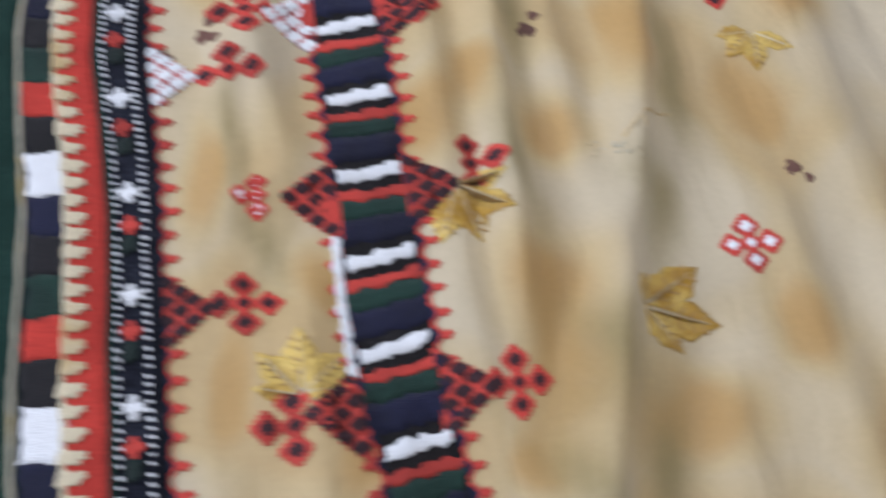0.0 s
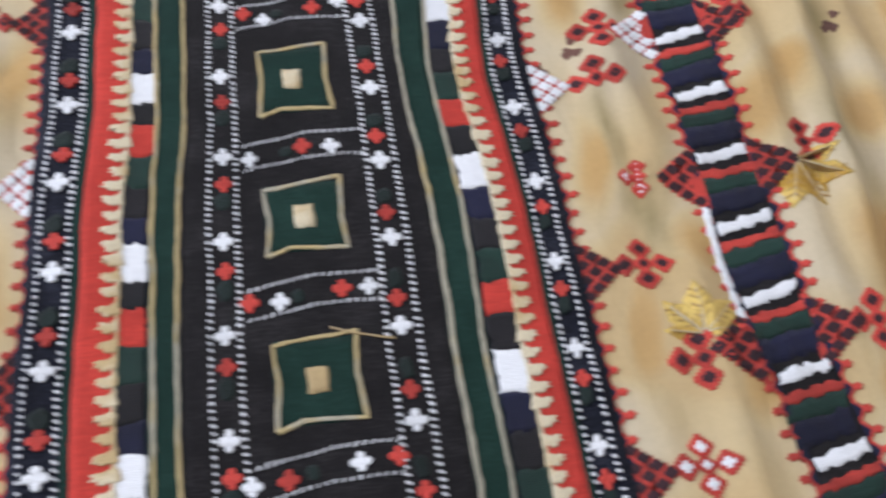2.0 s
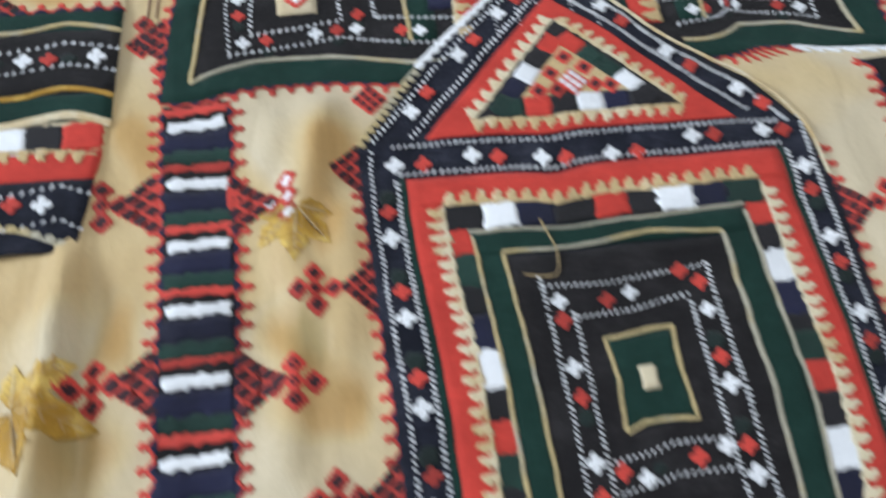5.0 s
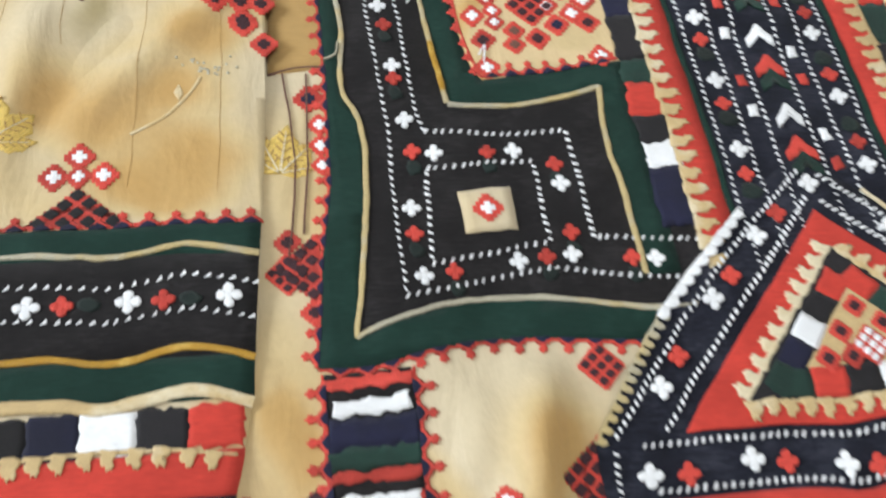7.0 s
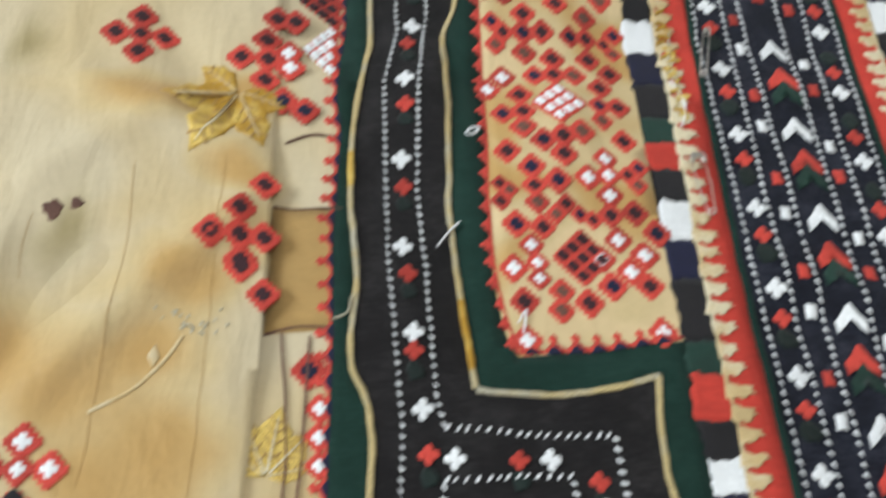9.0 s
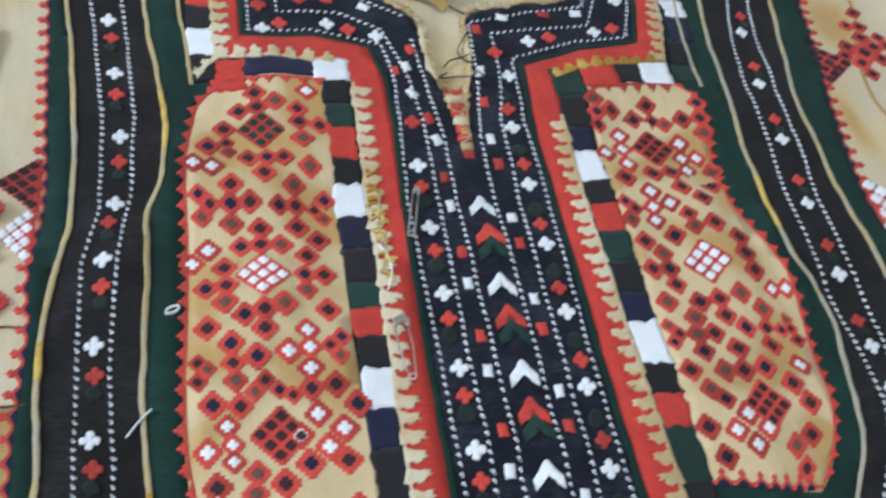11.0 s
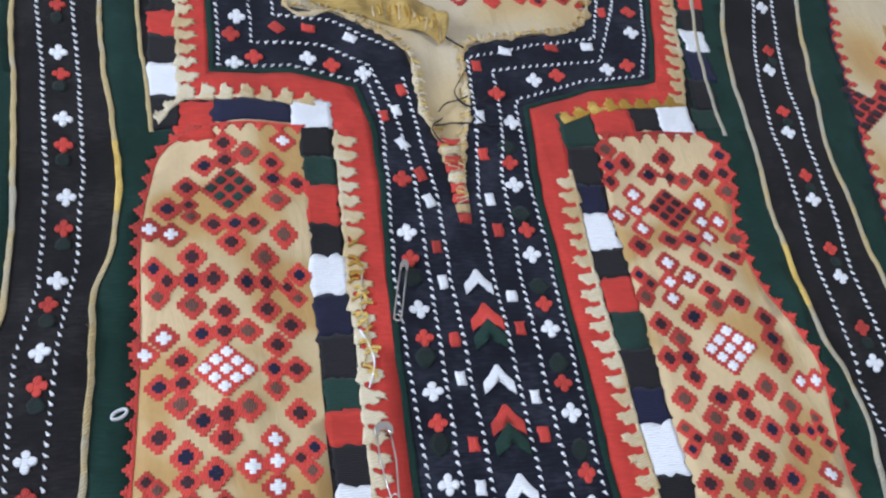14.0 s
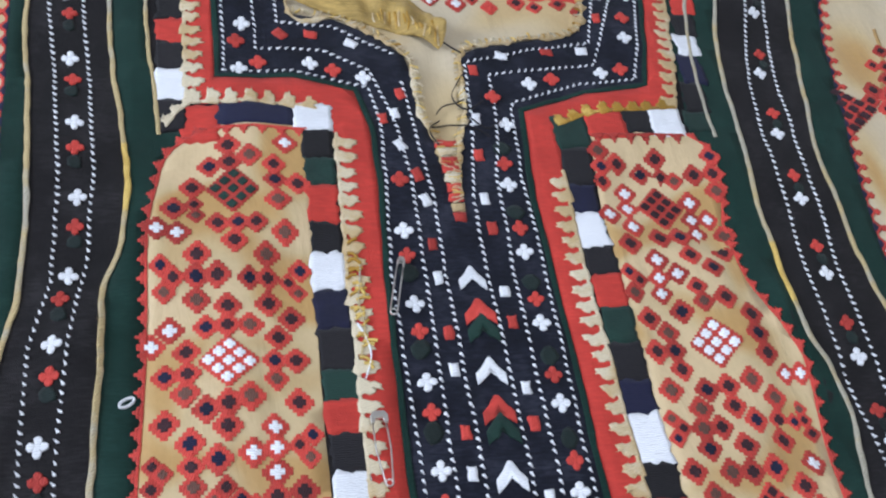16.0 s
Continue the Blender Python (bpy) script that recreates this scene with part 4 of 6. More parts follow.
def side_strip(s, x_of, half, first, period, count, top, label):
    """A strip of stitched bars with a toothed red edge on both sides."""
    path = [(x_of(y), y) for y in [0.15 + 0.05 * i for i in range(40)] if y < top] + [(x_of(top), top)]
    pile = Pile()
    ribbon(pile, spline(path, 0.01), -half, half, 0.0014, 0.0003, 0, 0.002, 8)
    strip = emit("striped_strip", pile, BLACK_CLOTH, dress, label)
    for i in range(count):
        w = first - period * i
        for mat, a, b in ((WHITE, -0.0044, 0.0044), (RED, 0.0115, 0.0180), (GREEN, 0.0185, 0.030), (NAVY, 0.030, 0.0475)):
            a, b = (a, b) if s < 0 else (-b, -a)
            if w + b > top or w + a < 0.16:
                continue
            k = 0.86 if mat == WHITE else 0.97 if mat == NAVY else 1.0
            tilt = 0.0015 * rnd(w, s, 9, 71) + (0.0048 if s > 0 else 0.001)
            cx = x_of(w)
            pile = Pile()
            grid(pile, [(cx - half * k, w + a - tilt), (cx + half * k, w + a + tilt), (cx + half * k, w + b + tilt), (cx - half * k, w + b - tilt)], 20, 3, 0.0020, 0.0011 if mat == WHITE else 0.0007, 0, 0.0032)
            emit("stitched_bar", pile, mat, strip)
    for e in (-1, 1):
        lobes(strip, [(x + e * half, y) for x, y in path], -e * 0.0018, -e * 0.0120, 0.0142, RED, 0.6, 0.0016, "red_toothed_edge", 1)
    return strip


left_strip = side_strip(-1, lambda y: -0.3085 + 0.006 * smooth(0.8, 1.0, y) , 0.0255, 1.0990, 0.0540, 18, 1.120, "strip of white, navy, green and red stitched bars")
right_strip = side_strip(1, lambda y: 0.299 + 0.012 * smooth(0.52, 0.40, y) * 0 + 0.010 * (1 - smooth(0.40, 0.52, y)) - 0.024 * smooth(0.78, 0.98, y), 0.0235, 1.0328, 0.0577, 16, 1.110, "strip of white, navy, green and red stitched bars")
for y, inner in ((1.030, WINE), (0.884, WINE), (0.740, WHITE), (0.604, WINE), (0.46, WINE), (0.32, WHITE)):
    kite(-0.332, y, -1, left_strip, inner), kite(-0.280, y - 0.006, 1, left_strip, inner)
for x, y, inner, gap in ((-0.374, 0.886, WINE, ""), (-0.242, 0.874, WINE, ""), (-0.374, 0.745, WINE, ""), (-0.236, 0.733, WINE, ""), (-0.372, 1.032, WINE, "w"), (-0.238, 1.022, WHITE, "e"),
                         (-0.372, 0.606, WHITE, ""), (-0.238, 0.598, WINE, ""), (-0.238, 0.455, WINE, "")):
    cross(x, y, dress, inner, 0.0132, 0.0086, 0.0014, gap)
for y, a, b in ((0.916, WINE, WINE), (0.756, WHITE, WINE), (0.618, WINE, WINE), (0.484, WINE, WINE), (0.34, WHITE, WINE)):
    dx = -0.016 if y > 0.85 else 0.0
    kite(0.276 + dx, y - 0.008, -1, right_strip, a), kite(0.322 + dx, y, 1, right_strip, b)
for x, y, inner, gap in ((0.232, 0.750, WINE, ""), (0.238, 0.472, WINE, "e"), (0.365, 0.634, WINE, "w"), (0.368, 0.487, WINE, ""), (0.345, 0.765, WINE, "w"), (0.222, 0.905, WINE, "n")):
    cross(x, y, dress, inner, 0.0132, 0.0086, 0.0014, gap)
cross(0.230, 0.611, dress, WHITE, 0.0085, 0.0060, 0.0014, "e")
lobes(right_strip, [(0.2755, 0.585), (0.2755, 0.500)], -0.005, -0.007, 0.012, WHITE, 0.7, 0.0022, "white_toothed_edge")
# half diamonds along the pocket's sides
for s, y, inner in ((-1, 0.941, WINE), (-1, 0.791, WINE), (-1, 0.644, WHITE), (-1, 0.50, WINE), (-1, 0.36, WINE), (1, 0.970, WINE), (1, 0.828, WINE), (1, 0.701, WHITE), (1, 0.543, WINE), (1, 0.400, WINE), (-1, 1.045, WINE)):
    kite(s * 0.1785, y, s, dress, inner, 0.026, 0.025)
for x, y, inner, gap in ((-0.222, 0.942, WINE, ""), (-0.220, 0.792, WINE, ""), (-0.220, 0.645, WINE, ""), (0.221, 0.701, WINE, "s"), (0.219, 0.545, WINE, ""), (0.222, 0.402, WHITE, ""), (0.220, 0.972, WINE, "e"), (-0.22, 0.50, WINE, "")):
    cross(x, y, dress, inner, 0.0125, 0.0080, 0.0014, gap)
cross(0.545, 0.568, dress, WHITE, 0.0125, 0.0085, 0.0012)
cross(0.585, 0.790, dress, WINE, 0.0135, 0.0085, 0.0012)
for x, y, size, turn, spread in ((-0.232, 1.012, 0.036, -95, 0.9), (-0.240, 0.640, 0.046, 170, 1.1),
                                 (-0.425, 0.876, 0.045, -20, 1.2), (0.262, 0.868, 0.034, 80, 1.2), (-0.252, 0.46, 0.04, 60, 1.0)):
    gold_leaf(x, y, dress, size, turn, spread)
gold_leaf(0.457, 0.528, dress, 0.041, 0, 1.0, ((29, 1.0), (-16, 1.0), (-52, 0.70), (75, 0.45)))
gold_leaf(0.243, 0.488, dress, 0.029, 0, 1.0, ((88, 1.0), (166, 0.62), (5, 0.75), (40, 0.98), (128, 0.85)))
gold_leaf(0.352, 0.618, dress, 0.037, 0, 1.0, ((-112, 0.95), (-76, 0.90), (8, 0.65), (-38, 0.80)))
gold_leaf(0.604, 0.745, dress, 0.029, 0, 1.0, ((-98, 0.95), (186, 0.80), (-34, 0.85), (-140, 0.9)))
for x, y, turn in ((0.424, 0.742, 60), (0.211, 0.732, 80), (0.600, 0.627, -40), (0.186, 0.716, 200)):
    brown_sprig(x, y, dress, turn)
gold_spray(0.480, 0.655, dress, 0.04, 200)

# ---- bodice ----
CORD1 = [(-0.303, 1.96), (-0.300, 1.806), (-0.294, 1.736), (-0.289, 1.663), (-0.287, 1.578), (-0.293, 1.535), (-0.300, 1.48), (-0.301, 1.43), (-0.298, 1.385), (-0.302, 1.33), (-0.291, 1.294), (-0.293, 1.238), (-0.301, 1.177), (-0.307, 1.141)]
CORD1B = [(-0.307, 1.141), (-0.292, 1.147), (-0.248, 1.159), (-0.204, 1.160), (-0.173, 1.155), (-0.126, 1.147), (-0.10, 1.147)]
CORD2 = [(-0.247, 1.96), (-0.241, 1.793), (-0.232, 1.713), (-0.226, 1.650), (-0.229, 1.602), (-0.238, 1.572), (-0.238, 1.538), (-0.240, 1.467), (-0.241, 1.418), (-0.237, 1.368), (-0.233, 1.311)]
CORD2B = [(-0.233, 1.311), (-0.196, 1.309), (-0.159, 1.312), (-0.126, 1.320)]
CORD2C = [(-0.126, 1.320), (-0.131, 1.274), (-0.128, 1.233), (-0.127, 1.17)]
DASH1 = [(-0.292, 1.96), (-0.284, 1.808), (-0.278, 1.763), (-0.270, 1.664), (-0.269, 1.578), (-0.279, 1.532), (-0.280, 1.45), (-0.278, 1.36), (-0.274, 1.292), (-0.276, 1.237), (-0.276, 1.165)]
DASH2 = [(-0.268, 1.96), (-0.260, 1.809), (-0.255, 1.764), (-0.248, 1.664), (-0.249, 1.589), (-0.257, 1.535), (-0.261, 1.445), (-0.257, 1.389), (-0.255, 1.305), (-0.251, 1.288)]
GREEN1 = [(-0.318, 1.96), (-0.312, 1.80), (-0.306, 1.637), (-0.304, 1.583), (-0.310, 1.523), (-0.308, 1.478), (-0.312, 1.404), (-0.312, 1.342), (-0.313, 1.290), (-0.315, 1.251), (-0.323, 1.193), (-0.328, 1.146), (-0.331, 1.124)]
GREEN1B = [(-0.331, 1.124), (-0.300, 1.122), (-0.270, 1.128), (-0.239, 1.133), (-0.208, 1.133), (-0.150, 1.127), (-0.10, 1.127)]
CORD1R = [(0.372, 1.96), (0.348, 1.851), (0.332, 1.775), (0.315, 1.700), (0.312, 1.637), (0.309, 1.600), (0.312, 1.570), (0.312, 1.45), (0.302, 1.33), (0.293, 1.238), (0.307, 1.141)]
CORD2R = [(0.300, 1.96), (0.270, 1.846), (0.255, 1.778), (0.249, 1.716), (0.240, 1.648), (0.239, 1.601), (0.234, 1.562), (0.236, 1.520), (0.250, 1.496), (0.252, 1.460), (0.240, 1.409), (0.237, 1.368), (0.233, 1.311)]
DASH1R = [(0.330, 1.96), (0.301, 1.848), (0.280, 1.773), (0.268, 1.699), (0.265, 1.637), (0.258, 1.576), (0.258, 1.519), (0.262, 1.45), (0.257, 1.36), (0.251, 1.288)]
DASH2R = [(0.350, 1.96), (0.321, 1.849), (0.307, 1.774), (0.297, 1.699), (0.293, 1.632), (0.288, 1.580), (0.286, 1.532), (0.285, 1.45), (0.278, 1.36), (0.276, 1.165)]
GREEN1R = [(0.415, 1.96), (0.381, 1.854), (0.366, 1.783), (0.356, 1.731), (0.342, 1.663), (0.335, 1.614), (0.332, 1.585), (0.336, 1.541), (0.340, 1.479), (0.335, 1.30), (0.331, 1.124)]
FIELD = [(-0.168, 1.706), (-0.199, 1.682), (-0.208, 1.650), (-0.212, 1.619), (-0.213, 1.552), (-0.216, 1.443), (-0.217, 1.390), (-0.211, 1.340), (-0.206, 1.332)]
FIELDR = [(0.197, 1.709), (0.216, 1.692), (0.215, 1.653), (0.208, 1.616), (0.208, 1.567), (0.222, 1.525), (0.231, 1.494), (0.226, 1.445), (0.219, 1.39), (0.211, 1.340), (0.206, 1.332)]


def bodice_side(s, green1, cord1, cord2, field, dash1, dash2, whites, reds, label):
    m = mirror if s > 0 else list
    f = 1 if s > 0 else -1
    ground = region("bodice_side", spline(green1, 0.02) + m(GREEN1B)[1:] + [(f * 0.06, 1.127), (f * 0.06, 1.70), (f * 0.12, 1.762), (f * 0.152, 1.80), (f * (0.205 if s > 0 else 0.162), 1.96)], 0.0014, BLACK_CLOTH, dress, label)
    pile = Pile()
    region("green_band", spline(green1, 0.015) + m(GREEN1B)[1:] + m(CORD1B)[::-1] + spline(cord1, 0.015)[::-1][1:], 0.0022, GREEN_CLOTH, ground)
    region("green_band", spline(cord2, 0.015) + m(CORD2B)[1:] + m(CORD2C)[1:] + [(f * 0.104, 1.17), (f * 0.104, 1.345)] + spline(field, 0.015)[::-1] + [(f * 0.204, 1.70), (f * 0.214, 1.80), (f * 0.222, 1.96)], 0.0022, GREEN_CLOTH, ground)
    for path, sharp in ((cord1, False), (m(CORD1B), False), (cord2, False), (m(CORD2B), False), (m(CORD2C), False)):
        cord(ground, path, 0.0017, None, 0.0030, sharp)
    ticks(ground, dash1, 0.0054, 0.0034, 0.0020, True), ticks(ground, dash2, 0.0054, 0.0034, 0.0020, True)
    ticks(ground, m([(-0.251, 1.288), (-0.157, 1.284), (-0.155, 1.242), (-0.154, 1.200), (-0.085, 1.193)]), 0.0050, 0.0034, 0.0018)
    ticks(ground, m([(-0.253, 1.259), (-0.183, 1.262), (-0.182, 1.198), (-0.258, 1.187), (-0.253, 1.259)]), 0.0050, 0.0034, 0.0018)
    ticks(ground, m([(-0.276, 1.165), (-0.233, 1.173), (-0.184, 1.179), (-0.137, 1.170), (-0.100, 1.166)]), 0.0050, 0.0034, 0.0018)
    pile = Pile()
    grid(pile, [(f * -1 * -0.235, 1.207), (f * 0.201, 1.209), (f * 0.201, 1.241), (f * 0.235, 1.239)], 5, 5, 0.0030, 0.0006, 0, 0.001)
    emit("cream_square", pile, PRINT, ground)
    diamond(f * 0.218, 1.225, ground, WHITE, 0.0100, 0.0040)
    low_w = [(-0.270, 1.403), (-0.266, 1.345), (-0.263, 1.298), (-0.247, 1.270), (-0.194, 1.271), (-0.168, 1.242), (-0.170, 1.188), (-0.204, 1.185), (-0.264, 1.178), (-0.266, 1.229), (-0.118, 1.181)]
    low_r = [(-0.268, 1.384), (-0.266, 1.333), (-0.261, 1.273), (-0.212, 1.270), (-0.169, 1.258), (-0.168, 1.205), (-0.186, 1.187), (-0.245, 1.181), (-0.266, 1.209), (-0.133, 1.182)]
    for x, y in m(low_w) + whites:
        flower("white", x, y, ground, 0.0053)
    for x, y in m(low_r) + reds:
        flower("red", x, y, ground, 0.0048)
        leaf_patch(x, y - 0.012, ground, 0.0055, 0.007)
    return ground


left_side = bodice_side(-1, GREEN1, CORD1, CORD2, FIELD, DASH1, DASH2,
                        [(-0.274, 1.833), (-0.267, 1.769), (-0.261, 1.704), (-0.257, 1.640), (-0.259, 1.580), (-0.266, 1.530), (-0.270, 1.466)],
                        [(-0.270, 1.812), (-0.265, 1.748), (-0.260, 1.681), (-0.257, 1.618), (-0.263, 1.562), (-0.266, 1.509), (-0.269, 1.446)], "black bodice side with green borders and couched cords")
right_side = bodice_side(1, GREEN1R, CORD1R, CORD2R, FIELDR, DASH1R, DASH2R,
                         [(0.330, 1.915), (0.311, 1.852), (0.294, 1.780), (0.284, 1.710), (0.279, 1.642), (0.275, 1.573), (0.273, 1.504), (0.273, 1.44)],
                         [(0.318, 1.876), (0.302, 1.804), (0.288, 1.733), (0.281, 1.665), (0.277, 1.598), (0.274, 1.530), (0.274, 1.464)], "black bodice side with green borders and couched cords")


def diamond_field(s, outline, cells, whites, crowd, clusters, rim, label):
    sheet = region("diamond_field", outline, 0.0028, FIELD_PRINT, dress, label)
    lobes(sheet, rim[::-1], 0.001, 0.0065, 0.0125, RED, 0.9, 0.0030, "red_toothed_edge")
    for x, y, inner in clusters:
        cluster(x / 1000, 1.5 + y / 1000, sheet, inner, 0.0070, 0.0036)
    spots = [(group[i], group[i + 1], inner) for group, inner in ((cells, None), (whites, WHITE)) for i in range(0, len(group), 2)] + [(x, y, None) for x, y in crowd]
    for i, (x, y, inner) in enumerate(spots):
        near = min(math.hypot(x - u, 0.94 * (y - v)) for j, (u, v, k) in enumerate(spots) if j != i)
        r = min(0.0092, max(0.0060, 0.00068 * near))
        diamond(x / 1000, 1.5 + y / 1000, sheet, inner or (WINE, NAVY, WINE, BROWN)[i % 4], r, 0.0030 + 0.00022 * (i % 5))
    return sheet


F_L = spline(FIELD, 0.012) + [(-0.190, 1.333), (-0.106, 1.343), (-0.110, 1.45), (-0.108, 1.533), (-0.104, 1.60), (-0.101, 1.706)]
F_R = spline(FIELDR, 0.012) + [(0.190, 1.333), (0.106, 1.343), (0.109, 1.45), (0.109, 1.533), (0.110, 1.62), (0.116, 1.706)]
left_field = diamond_field(-1, F_L,
    [-159, 186, -172, 168, -159, 171, -145, 176, -128, 168, -128, 155, -113, 152, -127, 137, -184, 149, -196, 131, -183, 135, -182, 125, -168, 118, -155, 118, -143, 117, -124, 110, -158, 103, -204, 85, -196, 77, -202, 67, -181, 93, -182, 78,
     -169, 79, -182, 62, -163, 57, -149, 77, -137, 77, -137, 93, -138, 59, -116, 84, -124, 75, -118, 67, -124, 47, -177, 42, -164, 43, -150, 43, -133, 33],
    [-120, 188, -194, 110, -207, 114, -210, 30, -199, 41, -139, -30, -152, -46, -139, -43, -139, -58, -192, -94, -204, -110, -189, -106, -189, -117, -137, -89, -149, -103, -132, -112, -122, -100, -201, -158, -119, -152],
    ((-189, 24), (-202, 7), (-189, 8), (-190, -6), (-202, -25), (-178, -18), (-165, -15), (-152, -11), (-166, -29), (-187, -38), (-208, -50), (-202, -55), (-187, -52), (-172, -49), (-208, -63), (-186, -64), (-168, -65), (-136, 15), (-123, 15), (-136, 2), (-123, -14),
     (-117, -36), (-126, -42), (-120, -50), (-124, -70), (-200, -79), (-184, -81), (-175, -72), (-152, -76), (-160, -72), (-199, -132), (-176, -125), (-160, -133), (-145, -122), (-122, -122), (-178, -138), (-140, -72), (-112, -84)),
    [(-164, 15, WHITE), (-157, 147, GREEN), (-161, -102, WINE)], [(-0.168, 1.704), (-0.199, 1.680), (-0.211, 1.619), (-0.212, 1.552), (-0.215, 1.443), (-0.215, 1.390), (-0.206, 1.334)], "ochre panel stitched all over with small red diamonds")
right_field = diamond_field(1, F_R,
    [166, 182, 152, 169, 167, 166, 177, 162, 194, 166, 213, 184, 210, 167, 209, 151, 132, 176, 118, 172, 117, 159, 119, 187, 150, 108, 166, 109, 124, 102, 205, 111, 197, 95, 116, 78, 123, 71, 116, 61, 168, 91, 182, 79, 164, 62, 165, 50, 182, 52, 148, 44,
     122, 40, 133, 28, 120, 13, 134, 14, 135, 0, 122, -16, 198, 38, 197, 23, 200, 8, 183, -11, 164, -15, 148, -17, 164, -30, 139, -31],
    [135, 151, 116, 129, 133, 136, 132, 118, 185, 142, 182, 126, 196, 126, 182, 112, 140, 87, 138, 72, 153, 75, 137, 59, 212, -7, 209, -72, 223, -7, 150, -110, 138, -122, 162, -122, 150, -134],
    ((197, -24), (195, -40), (177, -41), (149, -45), (136, -45), (193, -55), (136, -59), (162, -59), (116, -37), (122, -44), (116, -51), (120, -74), (146, -76), (160, -77), (177, -75), (194, -89), (214, -32), (215, -40), (207, -41), (217, -50), (129, -90),
     (202, -104), (138, -98), (196, -128), (182, -136), (118, -118), (124, -140), (190, -152)),
    [(165, 18, WHITE), (160, 137, WINE), (168, -104, WINE)], [(0.206, 1.334), (0.217, 1.390), (0.224, 1.445), (0.229, 1.494), (0.220, 1.525), (0.206, 1.567), (0.206, 1.616), (0.213, 1.653), (0.214, 1.690), (0.197, 1.707)], "ochre panel stitched all over with small red diamonds")
lobes(left_field, [(-0.206, 1.334), (-0.16, 1.336), (-0.108, 1.344)], 0.002, 0.011, 0.0125, RED, 0.7, 0.0034, "red_toothed_edge", 1)
lobes(left_field, [(-0.103, 1.704), (-0.168, 1.704)], 0.002, 0.009, 0.0125, RED, 0.7, 0.0034, "red_toothed_edge")
lobes(right_field, [(0.108, 1.344), (0.16, 1.336), (0.206, 1.334)], 0.002, 0.011, 0.0125, RED, 0.7, 0.0034, "red_toothed_edge", 1)
lobes(right_field, [(0.197, 1.706), (0.116, 1.704)], 0.002, 0.010, 0.0125, RED, 0.7, 0.0034, "red_toothed_edge")

# red borders with tan teeth, and the blocks outside them
RED_L = [(-0.062, 1.17), (-0.064, 1.432), (-0.062, 1.523), (-0.061, 1.573), (-0.056, 1.651), (-0.057, 1.708), (-0.065, 1.744), (-0.110, 1.755), (-0.166, 1.752), (-0.167, 1.816), (-0.172, 1.96)]
OUT_L = [(-0.087, 1.17), (-0.088, 1.432), (-0.086, 1.523), (-0.086, 1.573), (-0.084, 1.651), (-0.083, 1.700), (-0.095, 1.722), (-0.120, 1.727), (-0.188, 1.727), (-0.189, 1.816), (-0.194, 1.96)]
RED_R = [(0.061, 1.17), (0.060, 1.423), (0.061, 1.527), (0.061, 1.579), (0.060, 1.642), (0.062, 1.668), (0.068, 1.728), (0.123, 1.747), (0.179, 1.756), (0.203, 1.848), (0.224, 1.96)]
OUT_R = [(0.087, 1.17), (0.086, 1.423), (0.085, 1.527), (0.085, 1.579), (0.087, 1.642), (0.088, 1.668), (0.092, 1.712), (0.128, 1.726), (0.199, 1.733), (0.225, 1.848), (0.245, 1.96)]
yoke_l = region("red_border", spline(RED_L, 0.02, True) + spline(OUT_L, 0.02, True)[::-1], 0.0028, RED_CLOTH, left_side, "plain red border")
yoke_r = region("red_border", spline(RED_R, 0.02, True)[::-1] + spline(OUT_R, 0.02, True), 0.0028, RED_CLOTH, right_side, "plain red border")


def offset(path, d):
    return [(x + nx * d, y + ny * d) for (x, y), (nx, ny) in zip(path, normals(path))]


lobes(left_side, OUT_L[:6], -0.0022, -0.0150, 0.0125, TAN, 0.74, 0.0040)
lobes(left_side, OUT_L[6:9], -0.0022, -0.0140, 0.0125, TAN, 0.74, 0.0040)
lobes(left_side, OUT_L[8:], -0.0022, -0.0140, 0.0125, TAN, 0.74, 0.0040)
lobes(right_side, OUT_R[:6], 0.0022, 0.0150, 0.0125, TAN, 0.74, 0.0040)
lobes(right_side, OUT_R[6:9], 0.003, 0.0105, 0.0125, GOLD, 0.74, 0.0040)
lobes(right_side, OUT_R[8:], 0.0022, 0.0140, 0.0125, TAN, 0.74, 0.0040)
block_column(left_side, -0.108, -0.086, 1.706, ["k", 29, "g", 26, "r", 32, "k", 22, "w", 27, "n", 31, "k", 31, "g", 21, "r", 22, "k", 24, "w", 28, "n", 29, "k", 42, "g", 21, "r", 29, "k", 22, "w", 20, "n", 46], 0.0032)
block(left_side, -0.191, 1.690, -0.164, 1.726, RED_CLOTH, 0.0031), lobes(left_side, [(-0.180, 1.729), (-0.191, 1.720), (-0.199, 1.709)], -0.004, -0.008, 0.0100, TAN, 0.8, 0.0042), block(left_side, -0.166, 1.706, -0.110, 1.727, NAVY, 0.0032), block(left_side, -0.112, 1.702, -0.084, 1.728, WHITE, 0.0034)
block_column(right_side, 0.086, 0.109, 1.655, ["n", 25, "w", 31, "k", 22, "r", 28, "g", 28, "k", 29, "n", 24, "w", 35, "k", 23, "r", 25, "g", 38, "k", 22, "n", 27, "w", 24, "k", 24, "r", 24, "g", 20], 0.0032)
block(right_side, 0.088, 1.690, 0.116, 1.722, GREEN, 0.0032), block(right_side, 0.088, 1.655, 0.112, 1.690, BLACK, 0.0032)
block(right_side, 0.116, 1.700, 0.148, 1.728, RED_CLOTH, 0.0032), block(right_side, 0.148, 1.706, 0.178, 1.731, BLACK, 0.0032), block(right_side, 0.172, 1.704, 0.200, 1.734, WHITE, 0.0034)
block_column(left_side, -0.208, -0.187, 1.95, ["g", 26, "k", 28, "n", 26, "g", 28, "k", 28, "r", 26, "k", 28, "w", 30, "k", 28], 0.0032)
y = 1.95
